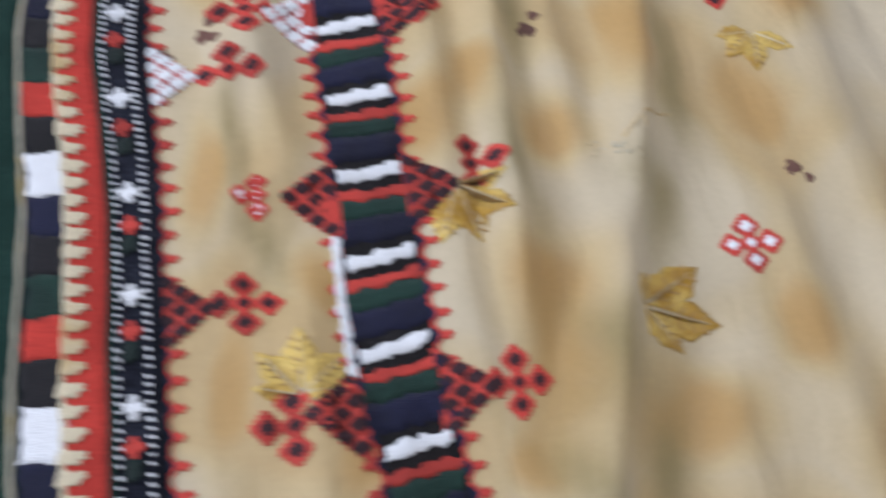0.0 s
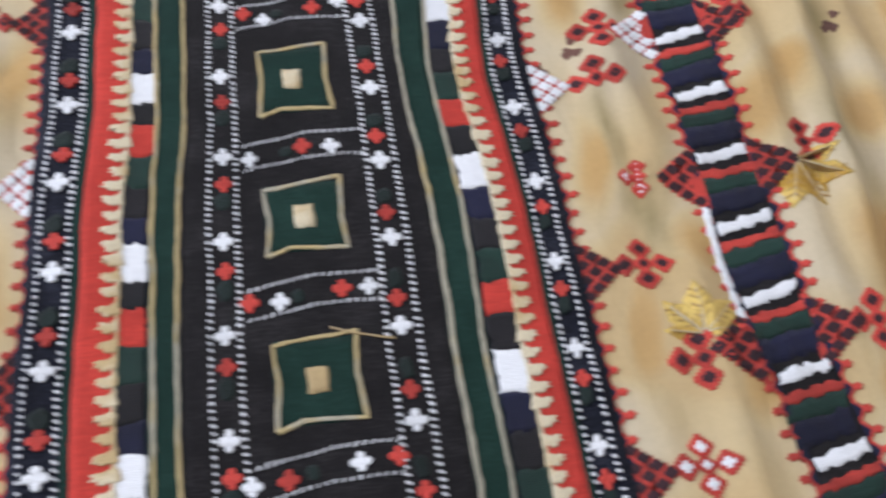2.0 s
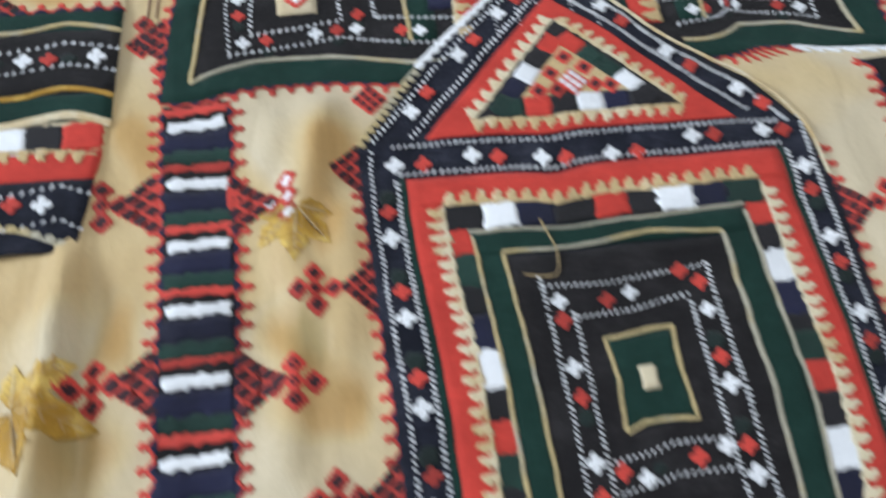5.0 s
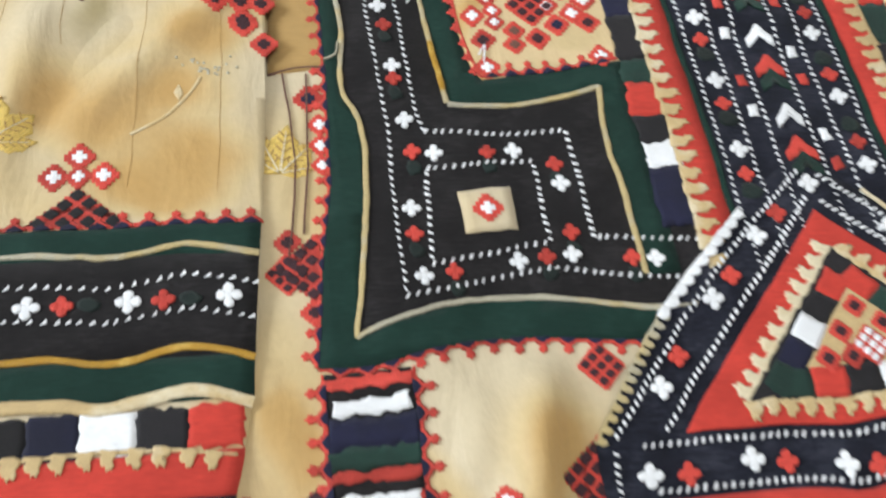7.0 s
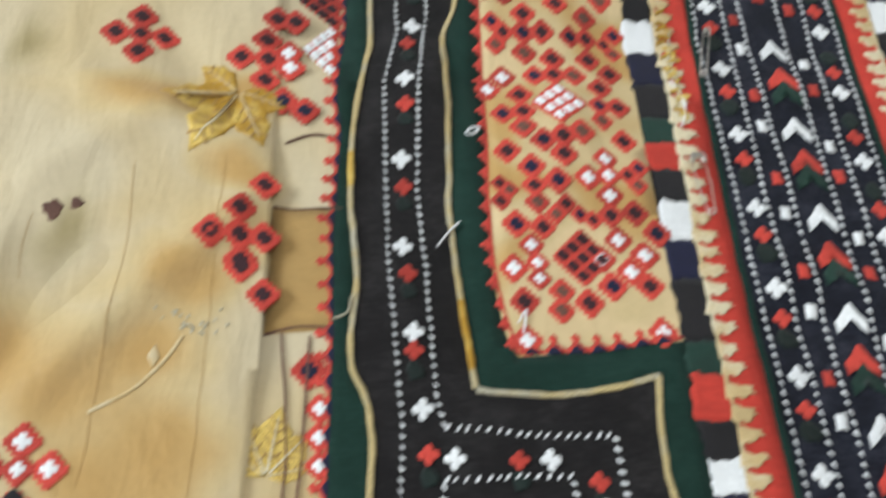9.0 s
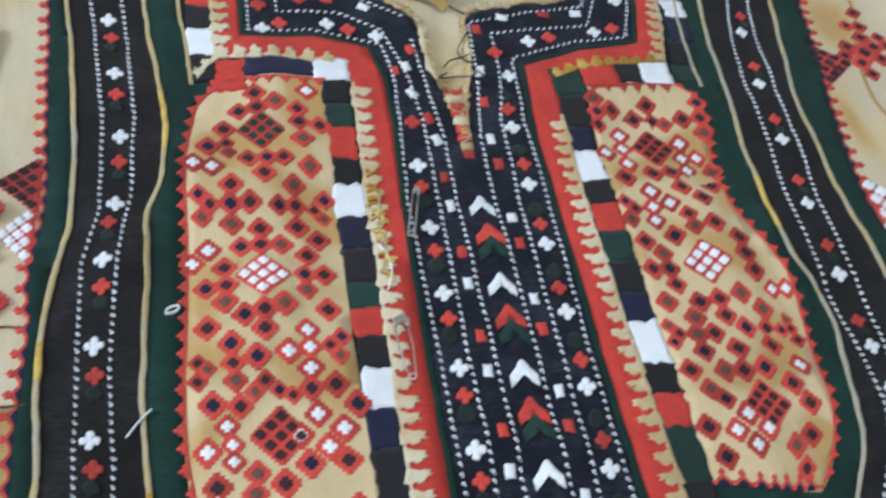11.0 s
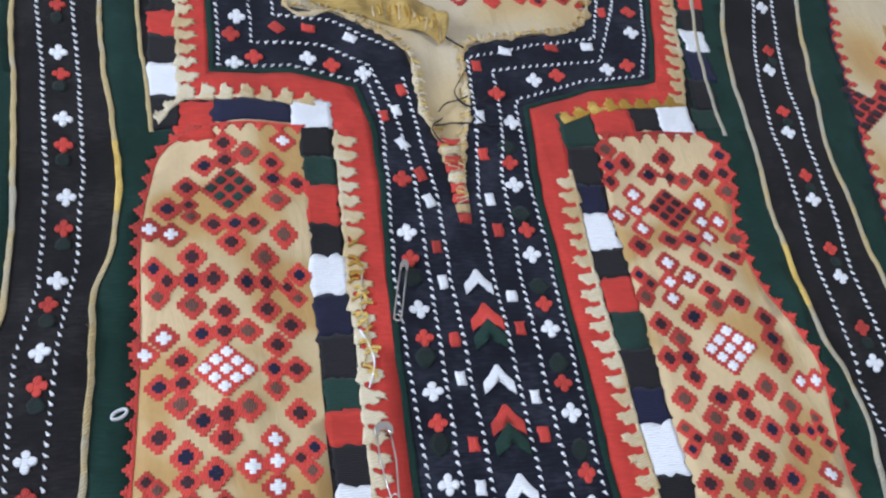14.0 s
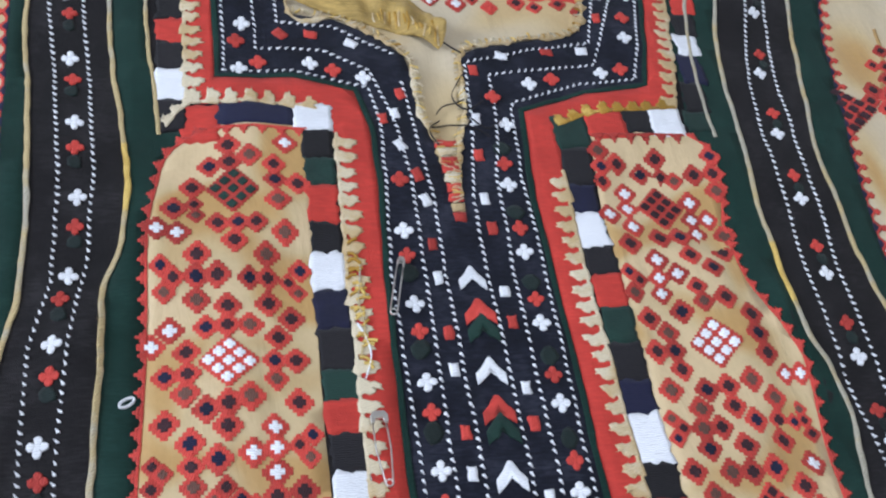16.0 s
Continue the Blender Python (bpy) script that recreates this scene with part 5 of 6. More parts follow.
for key, h in (("g", 24), ("k", 26), ("g", 26), ("r", 26), ("k", 26), ("w", 27), ("n", 32), ("k", 32), ("g", 20)):
    h /= 1000
    xm = 0.206 + 0.235 * (y - h / 2 - 1.735) * 0.9
    block(right_side, xm, y - h, xm + 0.022, y, COLOURS[key], 0.0032)
    y -= h
cord(left_side, [(-0.224, 1.96), (-0.216, 1.812), (-0.210, 1.750), (-0.206, 1.698)], 0.0015), cord(right_side, [(0.266, 1.96), (0.244, 1.851), (0.229, 1.777), (0.226, 1.704)], 0.0015)

for owner, path, lo, hi in ((left_side, CORD2, 1.625, 1.690), (right_side, CORD2R, 1.545, 1.605), (left_side, CORD2, 1.318, 1.372), (left_side, CORD1, 1.44, 1.47)):
    cord(owner, [p for p in spline(path, 0.005) if lo < p[1] < hi], 0.0019, GOLD, 0.0036)
# centre panel and yoke round the slit neck
YOKE = [(0.061, 1.17), (0.060, 1.423), (0.061, 1.579), (0.060, 1.642), (0.062, 1.668), (0.068, 1.728), (0.123, 1.747), (0.179, 1.756), (0.203, 1.848), (0.224, 1.96), (0.168, 1.96), (0.152, 1.90), (0.145, 1.858),
        (0.131, 1.818), (0.088, 1.805), (0.050, 1.797), (0.026, 1.785), (0.021, 1.740), (0.018, 1.721), (0.009, 1.683), (0.001, 1.622), (-0.003, 1.660), (-0.008, 1.693), (-0.018, 1.725), (-0.018, 1.760), (-0.021, 1.782),
        (-0.040, 1.801), (-0.074, 1.820), (-0.108, 1.824), (-0.112, 1.878), (-0.114, 1.96), (-0.172, 1.96), (-0.167, 1.816), (-0.166, 1.752), (-0.110, 1.755), (-0.065, 1.744), (-0.057, 1.708), (-0.056, 1.651), (-0.061, 1.573), (-0.062, 1.523), (-0.064, 1.432), (-0.062, 1.17)]
chest = region("chest_panel", YOKE, 0.0026, INK_CLOTH, dress, "dark blue chest panel with rows of stitched flowers and chevrons", 0.009)


def raised_chest(x, y):
    return lie(x, y) + 0.0008


SURF = raised_chest
for path, a, b in ((RED_L, -0.0042, 0.0), (RED_R, 0.0, 0.0042)):
    pile = Pile()
    ribbon(pile, spline(path, 0.012, True), a, b, 0.0024, 0.0002, 0, 0.0008)
    emit("green_edging", pile, GREEN_CLOTH, chest)
for path in ([(-0.054, 1.17), (-0.054, 1.46), (-0.055, 1.58), (-0.050, 1.65), (-0.048, 1.712), (-0.053, 1.748), (-0.110, 1.762), (-0.159, 1.760), (-0.161, 1.95)], [(-0.034, 1.17), (-0.034, 1.46), (-0.032, 1.58), (-0.031, 1.66), (-0.036, 1.71), (-0.050, 1.765), (-0.085, 1.785), (-0.135, 1.785), (-0.138, 1.95)],
             [(-0.0165, 1.17), (-0.0165, 1.46), (-0.018, 1.58), (-0.016, 1.64), (-0.024, 1.72), (-0.027, 1.755)], [(0.013, 1.17), (0.013, 1.46), (0.012, 1.59), (0.012, 1.64), (0.022, 1.70), (0.028, 1.775)],
             [(0.031, 1.17), (0.030, 1.457), (0.031, 1.58), (0.034, 1.66), (0.044, 1.72), (0.046, 1.765), (0.140, 1.782), (0.172, 1.86), (0.195, 1.95)], [(0.053, 1.17), (0.051, 1.456), (0.054, 1.58), (0.053, 1.66), (0.058, 1.728), (0.062, 1.738), (0.120, 1.758), (0.171, 1.764), (0.195, 1.85), (0.215, 1.95)],
             [(0.030, 1.777), (0.088, 1.795), (0.140, 1.806), (0.156, 1.86), (0.172, 1.95)], [(-0.030, 1.783), (-0.075, 1.811), (-0.118, 1.813), (-0.122, 1.95)]):
    ticks(chest, path, 0.0056, 0.0032, 0.0023, True, 0.0026)
for i in range(8):
    y = 1.613 - 0.0588 * i
    if y > 1.22:
        flower("white", -0.0425, y, chest, 0.0056), flower("red", -0.0425, y - 0.0205, chest, 0.0050), leaf_patch(-0.043, y - 0.035, chest)
    y = 1.655 - 0.0592 * i
    if y > 1.22:
        flower("white", 0.0415, y, chest, 0.0056), flower("red", 0.0420, y + 0.0200, chest, 0.0050), leaf_patch(0.042, y + 0.034, chest)


def dab(x, y, mat, parent, w=0.0031, h=0.0047, turn=0.0):
    pile = Pile()
    c, d = math.cos(radians(turn)), math.sin(radians(turn))
    grid(pile, [(x + u * c - v * d, y + u * d + v * c) for u, v in ((-w, -h), (w, -h), (w, h), (-w, h))], 3, 4, 0.0026, 0.0010, 0, 0.0014)
    return emit("stitched_dab", pile, mat, parent)


def chevron(y, mat, parent, w=0.0095, h=0.014, t=0.0085):
    pile = Pile()
    tile(pile, [(-w, y - h * 0.80), (-w, y - h * 0.22), (-w * 0.55, y + h * 0.12), (-w * 0.12, y + h * 0.58), (w * 0.12, y + h * 0.58), (w * 0.55, y + h * 0.12), (w, y - h * 0.22), (w, y - h * 0.80),
                (w * 0.55, y - h * 0.55), (w * 0.42, y + h * 0.25 - t), (0, y + h * 0.58 - t), (-w * 0.42, y + h * 0.25 - t), (-w * 0.55, y - h * 0.55)], 0.0028, 0.0012, 0, 0.95)
    return emit("chevron", pile, mat, parent)


for i in range(5):
    y = 1.576 - 0.0722 * i
    chevron(y, WHITE, chest), chevron(y - 0.0275, RED, chest, 0.0105, 0.015, 0.012), chevron(y - 0.040, GREEN, chest, 0.0105, 0.016, 0.013)
    y = 1.575 - 0.0710 * i
    dab(-0.0235, y, WHITE, chest), dab(-0.0235, y + 0.027, RED, chest)
    y = 1.563 - 0.0735 * i
    dab(0.0215, y, WHITE, chest), dab(0.0215, y - 0.025, RED, chest)
for x, y, key, turn in ((-0.023, 1.641, "w", 25), (-0.026, 1.663, "r", 20), (0.0205, 1.642, "w", 0), (0.0215, 1.616, "r", 0), (0.024, 1.683, "r", 0), (-0.036, 1.690, "w", 30), (-0.036, 1.722, "w", 10), (-0.046, 1.716, "r", 10), (-0.030, 1.742, "r", 15),
                        (0.027, 1.716, "w", 0), (0.034, 1.768, "r", 0), (0.060, 1.786, "w", 80), (0.100, 1.793, "r", 90), (0.132, 1.797, "w", 90), (-0.062, 1.793, "w", 60), (-0.093, 1.801, "r", 80), (-0.128, 1.845, "w", 0), (-0.128, 1.880, "r", 0),
                        (0.154, 1.835, "r", 0), (0.162, 1.866, "w", 0), (0.166, 1.900, "r", 0), (-0.116, 1.800, "r", 40)):
    dab(x, y, WHITE if key == "w" else RED, chest, 0.0034, 0.0050, turn)
for kind, x, y in (("white", -0.056, 1.757), ("red", -0.078, 1.764), ("white", -0.095, 1.770), ("red", -0.134, 1.770), ("white", -0.148, 1.763), ("red", -0.150, 1.793), ("white", -0.145, 1.810), ("red", -0.150, 1.850), ("white", -0.150, 1.875), ("red", -0.150, 1.905),
                   ("white", 0.051, 1.713), ("red", 0.045, 1.741), ("white", 0.078, 1.757), ("red", 0.098, 1.763), ("white", 0.143, 1.771), ("red", 0.161, 1.775), ("white", 0.172, 1.810), ("red", 0.178, 1.836), ("white", 0.190, 1.868), ("red", 0.192, 1.90), ("red", -0.040, 1.658)):
    flower(kind, x, y, chest, 0.0055)

# frayed hem round the neck, closing stitches and loose threads
SURF = raised_chest
hem = Pile()
HEM = [(-0.112, 1.95), (-0.108, 1.826), (-0.074, 1.822), (-0.040, 1.803), (-0.020, 1.783), (-0.016, 1.760), (-0.017, 1.725), (-0.007, 1.693), (0.001, 1.640)]
HEM2 = [(0.001, 1.640), (0.009, 1.685), (0.018, 1.722), (0.021, 1.745), (0.026, 1.787), (0.050, 1.799), (0.088, 1.807), (0.131, 1.820), (0.145, 1.860), (0.153, 1.95)]
for path in (HEM, HEM2):
    ribbon(hem, spline(path, 0.004), -0.0022, 0.0018, 0.0026, 0.0014, 0, 0.006)
emit("frayed_hem", hem, TAN, chest, "frayed tan hem")
for path, s in ((HEM[1:], 1), (HEM2[:-1], 1)):
    line = spline(path, 0.0045)
    for i, ((x, y), (nx, ny)) in enumerate(zip(line, normals(line))):
        l, a = 0.004 + 0.006 * abs(rnd(x, y, 130, 91)), 1.2 * rnd(x, y, 170, 92)
        dx, dy = nx * math.cos(a) - ny * math.sin(a), nx * math.sin(a) + ny * math.cos(a)
        loose_thread(chest, [(x - dx * 0.002, y - dy * 0.002), (x + dx * l * 0.5 + 0.001, y + dy * l * 0.5), (x + dx * l, y + dy * l - 0.001)], 0.0040, 0.00045, (TAN, CREAM, GOLD)[i % 3], "frayed_thread")
for i in range(9):
    y = 1.622 + 0.0085 * i
    w = 0.0028 + 0.0006 * i
    pile = Pile()
    grid(pile, box4(-w - 0.001, y, w, y + 0.0068), 3, 3, 0.0032, 0.0014, 0, 0.002)
    emit("closing_stitch", pile, RED if i % 3 != 1 else TAN, chest)
for pts in ([(-0.010, 1.706), (0.006, 1.712), (0.026, 1.705), (0.034, 1.698)], [(0.022, 1.760), (0.012, 1.742), (0.020, 1.724), (0.036, 1.735)], [(0.020, 1.735), (0.004, 1.731), (-0.004, 1.722)], [(0.026, 1.785), (0.010, 1.800), (0.006, 1.822)],
            [(0.022, 1.716), (0.034, 1.706), (0.046, 1.716)], [(-0.006, 1.690), (-0.012, 1.704), (-0.002, 1.716)]):
    loose_thread(chest, pts, 0.006, 0.00030, BLACK)
SURF = lie
# the inside of the dress's back, seen through the neck
for x0, y0, x1, y1 in ((0.012, 1.878, 0.086, 1.880), (0.092, 1.872, 0.150, 1.868), (-0.090, 1.886, -0.010, 1.888)):
    pile = Pile()
    ribbon(pile, spline([(x0, y0), (0.5 * (x0 + x1), 0.5 * (y0 + y1) + 0.002), (x1, y1)], 0.005), -0.005, 0.011, 0.0008, 0.0003, 0, 0.004)
    back = emit("inner_strip", pile, BROWN, dress)
    pile = Pile()
    ribbon(pile, spline([(x0, y0), (0.5 * (x0 + x1), 0.5 * (y0 + y1) + 0.003), (x1, y1)], 0.003), -0.0012, 0.0016, 0.0016, 0.0010, 0, 0.0014)
    emit("stitched_bar", pile, WHITE, back)
    pile = Pile()
    ribbon(pile, spline([(x0 + 0.006, y0 - 0.009), (0.5 * (x0 + x1), 0.5 * (y0 + y1) - 0.007), (x1 - 0.004, y1 - 0.010)], 0.003), -0.0045, 0.0020, 0.0014, 0.0006, 0, 0.0045)
    emit("inner_red_stitching", pile, RED, back)
cluster(0.012, 1.862, dress, WHITE, 0.0052, 0.0012)
for x, y, inner in ((-0.098, 1.862, WINE), (-0.081, 1.868, WINE), (-0.060, 1.868, WINE), (-0.045, 1.874, WINE), (-0.028, 1.866, RED), (0.034, 1.852, WHITE), (0.050, 1.858, WINE), (0.064, 1.849, RED), (0.086, 1.856, WINE), (0.104, 1.850, WINE), (0.126, 1.853, WINE), (0.140, 1.844, RED)):
    diamond(x + 0.004 * rnd(x, y, 90, 5), y, dress, inner, 0.0078 + 0.004 * rnd(x, y, 130, 6), 0.0010)


def lining_lie(x, y):
    """A crumpled roll of lining that stands up at the neck's edge."""
    u = smooth(-0.11, 0.012, x)
    mid = 1.846 + 0.018 * math.sin(2.4 * u) - 0.052 * u ** 3
    d = (y - mid) / 0.022
    ripple = 0.0035 * math.sin(300 * (x + 0.25 * y) + 4 * rnd(x, y, 40, 3)) * smooth(-0.075, -0.03, x) + 0.004 * rnd(x, y, 60, 9)
    return lie(x, y) + 0.011 * math.exp(-d * d) + ripple * math.exp(-0.5 * d * d) + 0.001


SURF = lining_lie
lining = region("gold_lining_fold", spline([(-0.108, 1.836), (-0.086, 1.850), (-0.060, 1.862), (-0.020, 1.864), (0.004, 1.838), (0.014, 1.806), (0.008, 1.790), (-0.010, 1.804), (-0.036, 1.812), (-0.080, 1.828), (-0.108, 1.836)], 0.006)[:-1], 0.0012, GOLD_SILK, dress, "worn gold-ochre lining fold", 0.0035)
for i in range(16):
    u = i / 15
    x, y = -0.040 + 0.048 * u, 1.822 - 0.026 * u * u + 0.004 * rnd(i, 2, 1.1, 4)
    l = 0.010 + 0.008 * rnd(i, 0.2, 1.3, 3)
    loose_thread(lining, [(x, y + l), (x + 0.004 * rnd(i, 1, 2, 4), y + 0.3 * l), (x + 0.005 * rnd(i, 4, 2, 4), y - 0.5 * l)], 0.0022, 0.0006, (GOLD, TAN)[i % 3 == 0], "frayed_gold_thread")
SURF = lie

# red teeth where the green borders meet the printed silk
lobes(left_side, GREEN1[::-1], 0.0016, 0.0095, 0.0142, RED, 0.62, 0.0016, "red_toothed_edge", 1)
lobes(right_side, GREEN1R, 0.0016, 0.0105, 0.0150, RED, 0.62, 0.0016, "red_toothed_edge", 1)
lobes(left_side, GREEN1B[::-1], 0.0016, 0.0100, 0.0142, RED, 0.62, 0.0016, "red_toothed_edge", 1)
lobes(right_side, mirror(GREEN1B)[:4], 0.0016, 0.0090, 0.0100, WHITE, 0.7, 0.0016, "white_toothed_edge"), lobes(right_side, mirror(GREEN1B)[3:], 0.0016, 0.0100, 0.0142, RED, 0.62, 0.0016, "red_toothed_edge", 1)
kite(-0.326, 1.190, -1, left_side, WINE, 0.026, 0.024), kite(-0.312, 1.555, -1, left_side, WHITE, 0.02, 0.024), kite(-0.310, 1.60, -1, left_side, WINE, 0.026, 0.024)
diamond(-0.324, 1.322, dress, NAVY, 0.0105, 0.0014)
for y in (1.300, 1.284, 1.268):
    diamond(-0.3180, y, dress, WHITE, 0.0080, 0.0014)
cluster(-0.344, 1.188, dress, WINE, 0.0052, 0.0016), diamond(-0.343, 1.210, dress, WINE, 0.0085, 0.0016), diamond(-0.330, 1.160, dress, WINE, 0.0085, 0.0016)
kite(0.356, 1.740, 1, right_side, WINE, 0.036, 0.028), kite(0.336, 1.570, 1, right_side, WHITE, 0.034, 0.030)
# a branch of small wine-red blossoms on a brown stem
for pts in ([(0.432, 1.840), (0.424, 1.800), (0.408, 1.764), (0.396, 1.714), (0.394, 1.660), (0.391, 1.605)],):
    loose_thread(dress, pts, 0.0012, 0.0014, OCHRE_CLOTH, "stem")
for x, y, r in ((0.412, 1.754, 0.0125), (0.398, 1.763, 0.0095), (0.390, 1.750, 0.0085), (0.403, 1.740, 0.0095), (0.425, 1.762, 0.0095), (0.440, 1.763, 0.0090), (0.425, 1.745, 0.0085), (0.418, 1.776, 0.0090), (0.424, 1.792, 0.0080), (0.412, 1.795, 0.0070), (0.426, 1.812, 0.0075), (0.408, 1.726, 0.0075), (0.436, 1.775, 0.0070)):
    diamond(x, y, dress, WINE, r, 0.0014)
gold_leaf(0.352, 1.535, dress, 0.040, 10, 1.2)
diamond(0.356, 1.548, dress, WINE, 0.009, 0.003), diamond(0.372, 1.556, dress, WINE, 0.009, 0.003)
cluster(-0.168, 1.112, dress, WINE, 0.0055, 0.0016)
# gusset between bodice and sleeve
gusset = region("gusset", [(-0.350, 1.345), (-0.310, 1.347), (-0.306, 1.425), (-0.348, 1.43)], 0.0016, OCHRE_CLOTH, dress, "plain ochre gusset with stitched seams")
# seams, and two brown lines that paint the shade in underarm pleats
for pts in ([(-0.350, 1.344), (-0.330, 1.349), (-0.311, 1.347)], [(-0.348, 1.430), (-0.330, 1.427), (-0.306, 1.428)], [(-0.340, 1.345), (-0.336, 1.27), (-0.342, 1.20)], [(-0.324, 1.343), (-0.327, 1.28), (-0.333, 1.215)], [(-0.342, 1.475), (-0.325, 1.482), (-0.308, 1.480)]):
    loose_thread(gusset, pts, 0.0022, 0.0006, BROWN, "seam")
gold_leaf(-0.346, 1.262, dress, 0.03, 80, 0.7)

# ---- the sleeve that lies over the skirt ----
SURF = lie_sleeve
S_OUT = spline(SLEEVE_EDGE, 0.02) + [(-0.43, 1.012), (-0.47, 1.016), (-0.78, 1.03), (-0.80, 1.5), (-0.62, 1.70), (-0.48, 1.78)]
sleeve = region("sleeve", S_OUT, 0.0, PRINT, dress, "cream and ochre silk sleeve with an embroidered cuff", 0.007, "", False)
dyed_and_shaded(sleeve)
cuff = [(-0.78, 1.0), (-0.60, 1.0), (-0.48, 1.0), (-0.42, 1.002), (-0.393, 0.994)]


def cuff_band(name, y0, y1, mat, lift, thick=0.0004, rough=0.0005):
    pile = Pile()
    xe = lambda y: edge_x(SLEEVE_EDGE, y) - 0.001
    grid(pile, [(-0.74, y0 - 0.002), (xe(y0), y0 - 0.006), (xe(y1), y1 - 0.006), (-0.74, y1 - 0.002)], 40, 5, lift, thick, 0, rough)
    return emit(name, pile, mat, sleeve)


def cuff_line(y):
    xe = edge_x(SLEEVE_EDGE, y)
    return [(-0.74, y - 0.001), (-0.50, y - 0.001), (-0.445, y - 0.006), (-0.400, y + 0.001), (xe - 0.001, y - 0.008)]


cuff_band("green_band", 1.206, 1.230, GREEN_CLOTH, 0.0014), cuff_band("black_band", 1.140, 1.208, BLACK_CLOTH, 0.0016), cuff_band("green_band", 1.115, 1.141, GREEN_CLOTH, 0.0018)
cuff_band("red_band", 1.060, 1.086, RED_CLOTH, 0.0014), cuff_band("dark_band", 1.000, 1.061, INK_CLOTH, 0.0015)
cord(sleeve, cuff_line(1.2085), 0.0018), cord(sleeve, cuff_line(1.140), 0.0020, GOLD), cord(sleeve, cuff_line(1.1135), 0.0036, TAN)
for y in (1.188, 1.165, 1.049, 1.020):
    ticks(sleeve, cuff_line(y), 0.0062, 0.0042, 0.0021, True, 0.0028)
for i in range(7):
    x = -0.378 - 0.056 * i
    flower("white", x, 1.172, sleeve, 0.0064), flower("red", x - 0.037, 1.172, sleeve, 0.0056), leaf_patch(x - 0.022, 1.172, sleeve, 0.008, 0.006)
    flower("white", x - 0.035, 1.034, sleeve, 0.0066), flower("red", x - 0.056, 1.036, sleeve, 0.0060)
for i, key in enumerate("rkwnkgrkwnkgrk"):
    x = (-0.372 - 0.0285 * i)
    block(sleeve, x - 0.0285, 1.082, x, 1.106, COLOURS[key], 0.0022)
lobes(sleeve, [(-0.74, 1.083), (-0.55, 1.083), (-0.43, 1.084), (-0.376, 1.077)], -0.002, -0.011, 0.0125, TAN, 0.65, 0.0026)
lobes(sleeve, [(-0.74, 1.2285), (-0.55, 1.2275), (-0.43, 1.226), (-0.362, 1.224)], 0.0018, 0.0100, 0.0145, RED, 0.62, 0.0018, "red_toothed_edge", 1)
lobes(sleeve, [(-0.74, 1.0255), (-0.55, 1.018), (-0.47, 1.0165), (-0.43, 1.012), (-0.392, 0.993)], 0.002, 0.006, 0.009, CREAM, 0.9, 0.0026, "blanket_stitch_edge")


def up_kite(x, y, inner):
    """The netted half diamond that stands on the cuff."""
    pile = Pile()
    n, half, reach = 8, 0.030, 0.028
    pts = [(x - half, y)]
    for i in range(n):
        pts += [(x - half * (1 - i / n), y + reach * (i + 0.6) / n), (x - half * (1 - (i + 1) / n), y + reach * (i + 0.6) / n)]
    pts += [(2 * x - px, py) for px, py in reversed(pts)]
    tile(pile, pts, 0.0014, 0.0005, 0, 0.985)
    root = emit("netted_half_diamond", pile, RED, dress)
    p, v = half / 4.2, reach / 4.2
    net_cells(root, [(x + (2 * m - (3 - k)) * p, y + (0.5 + k) * v) for k in range(4) for m in range(4 - k)], p * 0.62, v * 0.62, inner)
    return root


up_kite(-0.466, 1.227, BLACK), up_kite(-0.60, 1.228, WHITE)
cross(-0.466, 1.264, sleeve, WHITE, 0.0150, 0.0096, 0.0012, "s")
for x, y in ((-0.366, 1.404), (-0.382, 1.404), (-0.364, 1.384), (-0.352, 1.404), (-0.351, 1.366), (-0.366, 1.421), (-0.353, 1.44), (-0.365, 1.388)):
    diamond(x, y, sleeve, WINE, 0.0098, 0.0012)
cross(-0.437, 1.557, sleeve, WINE, 0.0150, 0.0100, 0.0012)
for x, y, inner in ((-0.372, 1.541, WINE), (-0.355, 1.541, WINE), (-0.356, 1.557, WINE), (-0.356, 1.523, WINE), (-0.338, 1.575, WINE), (-0.350, 1.577, WINE), (-0.330, 1.50, NAVY), (-0.344, 1.508, NAVY), (-0.342, 1.547, WHITE), (-0.340, 1.535, WHITE)):
    diamond(x, y, sleeve, inner, 0.0100, 0.0014)
gold_leaf(-0.372, 1.512, sleeve, 0.042, -120, 1.1), gold_leaf(-0.520, 1.286, sleeve, 0.035, 90, 0.8)
brown_sprig(-0.471, 1.420, sleeve, 20), brown_sprig(-0.53, 1.47, sleeve, 40)
gold_spray(-0.402, 1.325, sleeve, 0.045, 35)
for pts in ([(-0.482, 1.417), (-0.484, 1.395), (-0.483, 1.373)], [(-0.430, 1.455), (-0.429, 1.400), (-0.433, 1.337), (-0.435, 1.286), (-0.437, 1.255)], [(-0.377, 1.461), (-0.379, 1.400), (-0.380, 1.340), (-0.384, 1.248)], [(-0.518, 1.443), (-0.525, 1.38)]):
    loose_thread(sleeve, pts, 0.0002, 0.00012, OCHRE_CLOTH, "pulled_thread")
SURF = lie


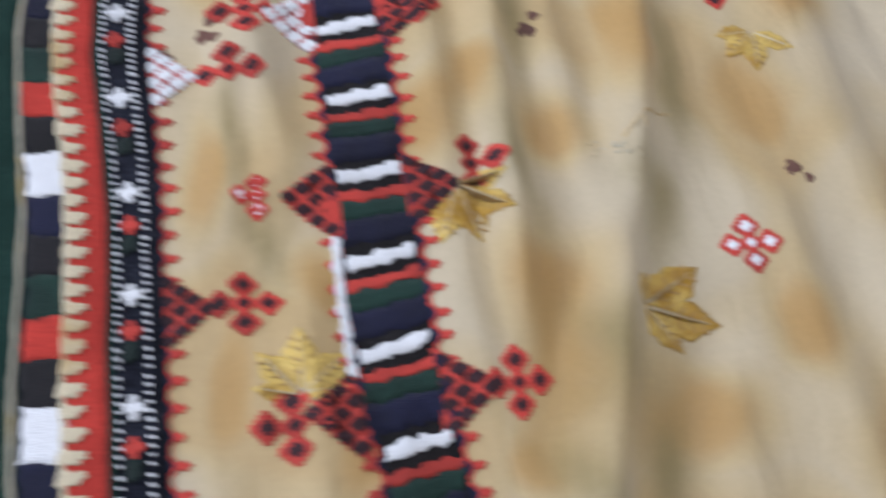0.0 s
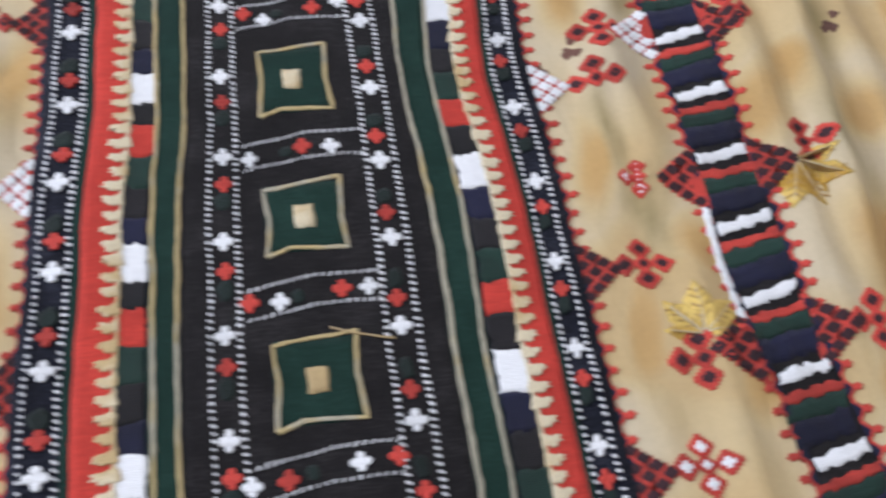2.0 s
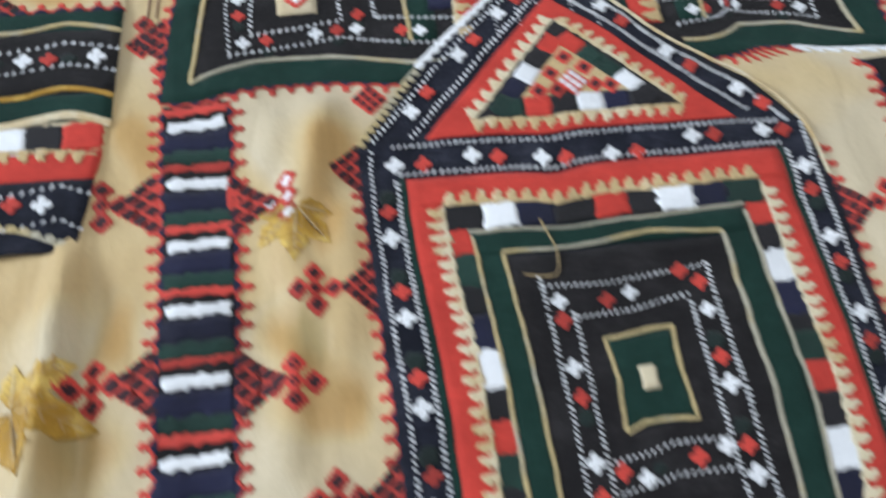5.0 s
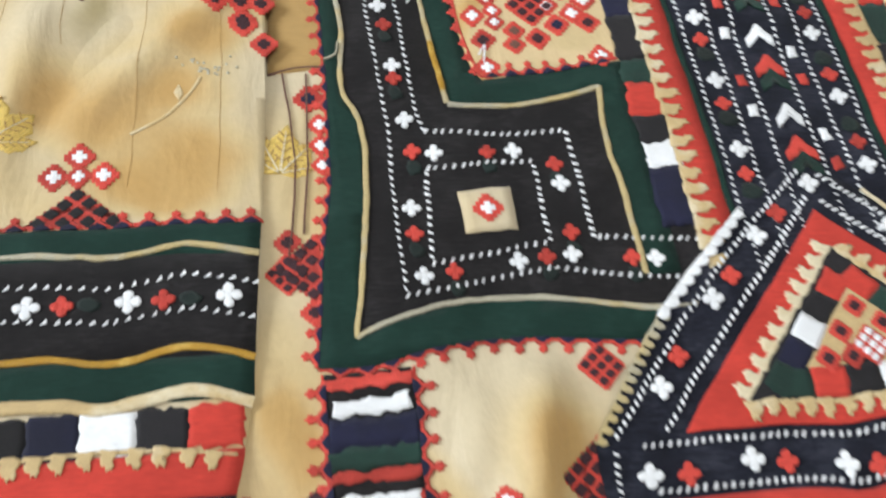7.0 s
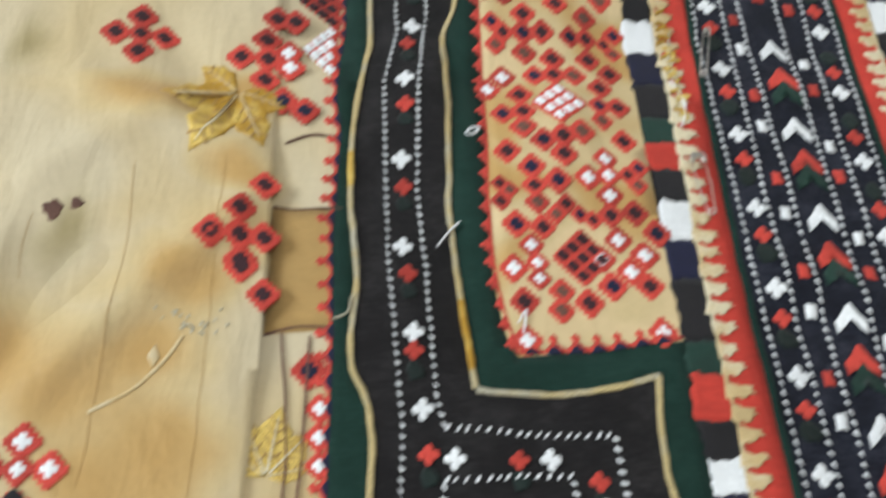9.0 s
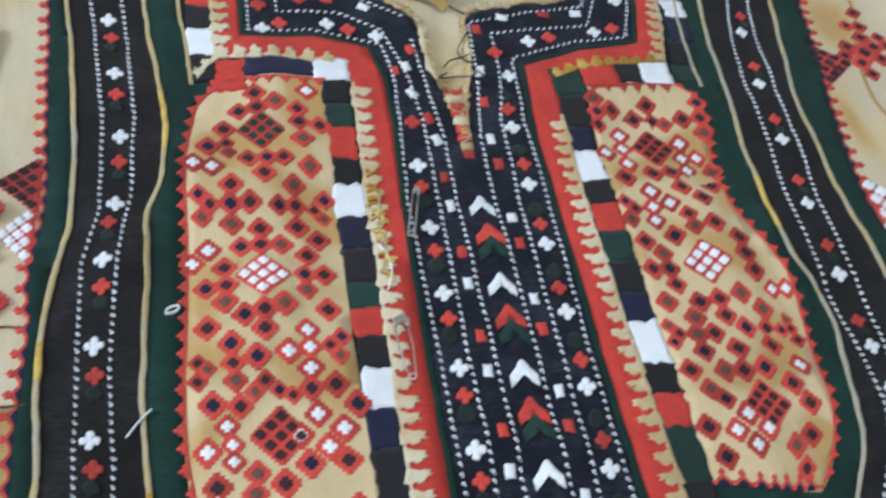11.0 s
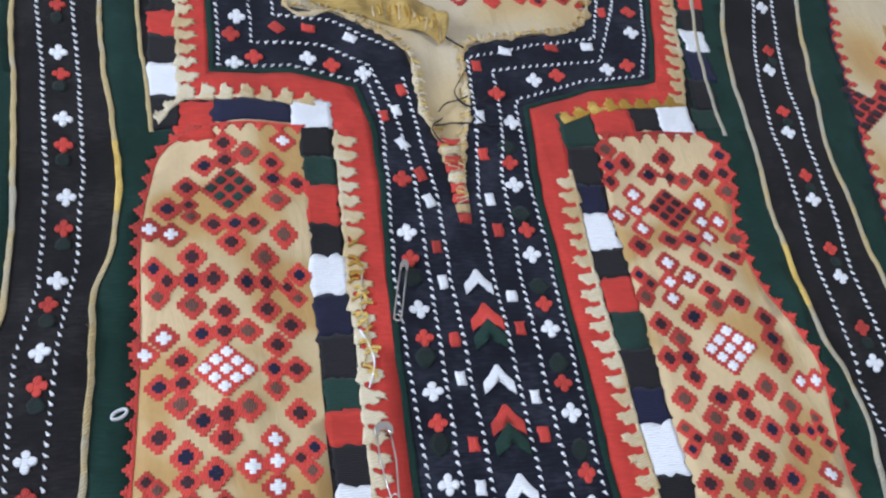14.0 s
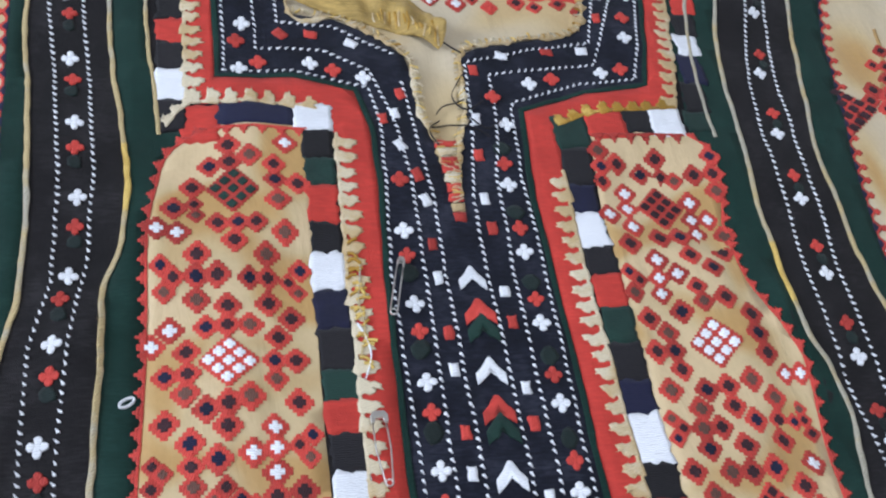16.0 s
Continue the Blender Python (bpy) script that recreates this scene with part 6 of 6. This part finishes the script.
# ---- safety pins, bead and loose threads on top ----
def tube(bm, pts, r, sides=6):
    rings = []
    for i, p in enumerate(pts):
        d = (Vector(pts[min(i + 1, len(pts) - 1)]) - Vector(pts[max(i - 1, 0)])).normalized()
        a = d.cross(Vector((0, 0, 1))).normalized() if abs(d.z) < 0.95 else Vector((1, 0, 0))
        b = d.cross(a)
        rings.append([bm.verts.new(Vector(p) + r * (a * math.cos(2 * math.pi * k / sides) + b * math.sin(2 * math.pi * k / sides))) for k in range(sides)])
    for p, q in zip(rings, rings[1:]):
        for k in range(sides):
            bm.faces.new((p[k], p[(k + 1) % sides], q[(k + 1) % sides], q[k])).smooth = True
    bm.faces.new(rings[0][::-1]), bm.faces.new(rings[-1])


def part(name, bm, mat, parent, label=""):
    me = bpy.data.meshes.new(name)
    bmesh.ops.recalc_face_normals(bm, faces=bm.faces[:])
    bm.to_mesh(me)
    bm.free()
    me.materials.append(mat)
    ob = new(name, me)
    ob.parent = parent
    return tagged(ob, label)


def safety_pin(x, y, turn, length, width, label):
    root = tagged(new("safety_pin"), label, "safety pin", "safety pins")
    root.matrix_world = pose(x, y, lie(x, y) + 0.0058, 0, 0, turn)
    w, r = width / 2, 0.00055
    bm = bmesh.new()
    coil = [(0.0022 * math.cos(a) , -length / 2 + 0.0022 + 0.0022 * math.sin(a), 0.0004 * i / 6) for i, a in enumerate([math.pi + 2 * math.pi * k / 12 for k in range(19)])]
    tube(bm, [(-w * 0.8, length / 2 - 0.003, 0), (-w * 0.9, 0, 0), (-0.0022, -length / 2 + 0.003, 0)] + coil + [(0.0024, -length / 2 + 0.004, 0.0006), (w * 0.8, 0, 0.0006), (w * 0.7, length / 2 - 0.002, 0.0004)], r)
    part("wire", bm, STEEL, root)
    bm = bmesh.new()
    prof = [(-w, length / 2 - 0.008), (-w * 1.05, length / 2 - 0.003), (-w * 0.6, length / 2), (w * 0.6, length / 2), (w * 1.05, length / 2 - 0.003), (w, length / 2 - 0.008), (w * 0.55, length / 2 - 0.0075), (w * 0.5, length / 2 - 0.004), (-w * 0.5, length / 2 - 0.004), (-w * 0.55, length / 2 - 0.0075)]
    lo, hi = [bm.verts.new((a, b, -0.0010)) for a, b in prof], [bm.verts.new((a, b, 0.0016)) for a, b in prof]
    for k in range(len(prof)):
        j = (k + 1) % len(prof)
        bm.faces.new((lo[k], lo[j], hi[j], hi[k]))
    bm.faces.new(hi), bm.faces.new(lo[::-1])
    bmesh.ops.bevel(bm, geom=bm.edges[:], offset=0.0003, segments=1, affect="EDGES")
    part("cap", bm, STEEL, root, "bent steel cap")
    return root


safety_pin(-0.0535, 1.564, -14, 0.046, 0.0052, "thin open steel safety pin stuck in the dark panel")
safety_pin(-0.0765, 1.449, 2, 0.048, 0.0105, "closed steel safety pin on the red border")
SURF = raised_chest
pile = Pile()
ribbon(pile, [(-0.2235 + 0.0040 * math.cos(a), 1.4905 + 0.0026 * math.sin(a) + 0.002 * math.cos(a)) for a in [2 * math.pi * i / 18 for i in range(19)]], -0.0007, 0.0007, 0.0030, 0.0020)
tagged(emit("bead", pile, WHITE), "small pale oval bead caught on the green border", "bead")
for pts, mat in (([(-0.250, 1.402), (-0.243, 1.412), (-0.236, 1.419)], WHITE), ([(-0.205, 1.353), (-0.199, 1.362), (-0.203, 1.346)], WHITE), ([(-0.076, 1.585), (-0.080, 1.56), (-0.078, 1.535), (-0.083, 1.515)], CREAM), ([(-0.083, 1.54), (-0.076, 1.52), (-0.082, 1.50)], WHITE), ([(-0.312, 1.352), (-0.304, 1.356), (-0.302, 1.366)], CREAM)):
    loose_thread(dress, pts, 0.0052, 0.0005, mat)
for i in range(22):
    y = 1.600 - 0.0042 * i + 0.004 * rnd(i, 0.5, 2.7, 3)
    a, l = radians(70 * rnd(i, 1.5, 2.1, 8)), 0.006 + 0.012 * abs(rnd(i, 2.5, 1.9, 9))
    x = -0.084 + 0.006 * rnd(i, 3.5, 2.3, 7)
    loose_thread(dress, [(x, y), (x + 0.5 * l * math.cos(a), y + 0.5 * l * math.sin(a) + 0.0015), (x + l * math.cos(a * 1.3), y + l * math.sin(a * 1.3))], 0.0052, 0.0009, GOLD, "frayed_gold_thread")
SURF = raised
loose_thread(dress, [(-0.052, 0.985), (-0.046, 0.955), (-0.052, 0.935), (-0.075, 0.938)], 0.0055, 0.0004, TAN)
loose_thread(dress, [(0.010, 0.520), (0.03, 0.512), (0.05, 0.508)], 0.0055, 0.0004, TAN)
SURF = lie

# crumpled grey sheet on the floor beyond the shoulder
bm = bmesh.new()
bmesh.ops.create_grid(bm, x_segments=40, y_segments=40, size=0.5)
for v in bm.verts:
    x, y = v.co.x * 0.32, v.co.y * 0.30
    r = math.hypot(x, y) / 0.16
    k = 1 - smooth(0.75, 1.0, r + 0.25 * rnd(x, y, 14, 81))
    v.co = (0.655 + x * (0.75 + 0.25 * k), 1.965 + y * (0.75 + 0.25 * k), FLOOR + 0.001 + k * (0.016 + 0.014 * abs(rnd(x, y, 18, 82)) + 0.008 * abs(rnd(x, y, 45, 83))))
for f in bm.faces:
    f.smooth = True
me = bpy.data.meshes.new("crumpled_sheet")
bm.to_mesh(me)
bm.free()
me.materials.append(GREY_PLASTIC)
sheet = new("crumpled_sheet", me)
tagged(sheet, "crumpled light grey sheet lying on the plum floor", "sheet")
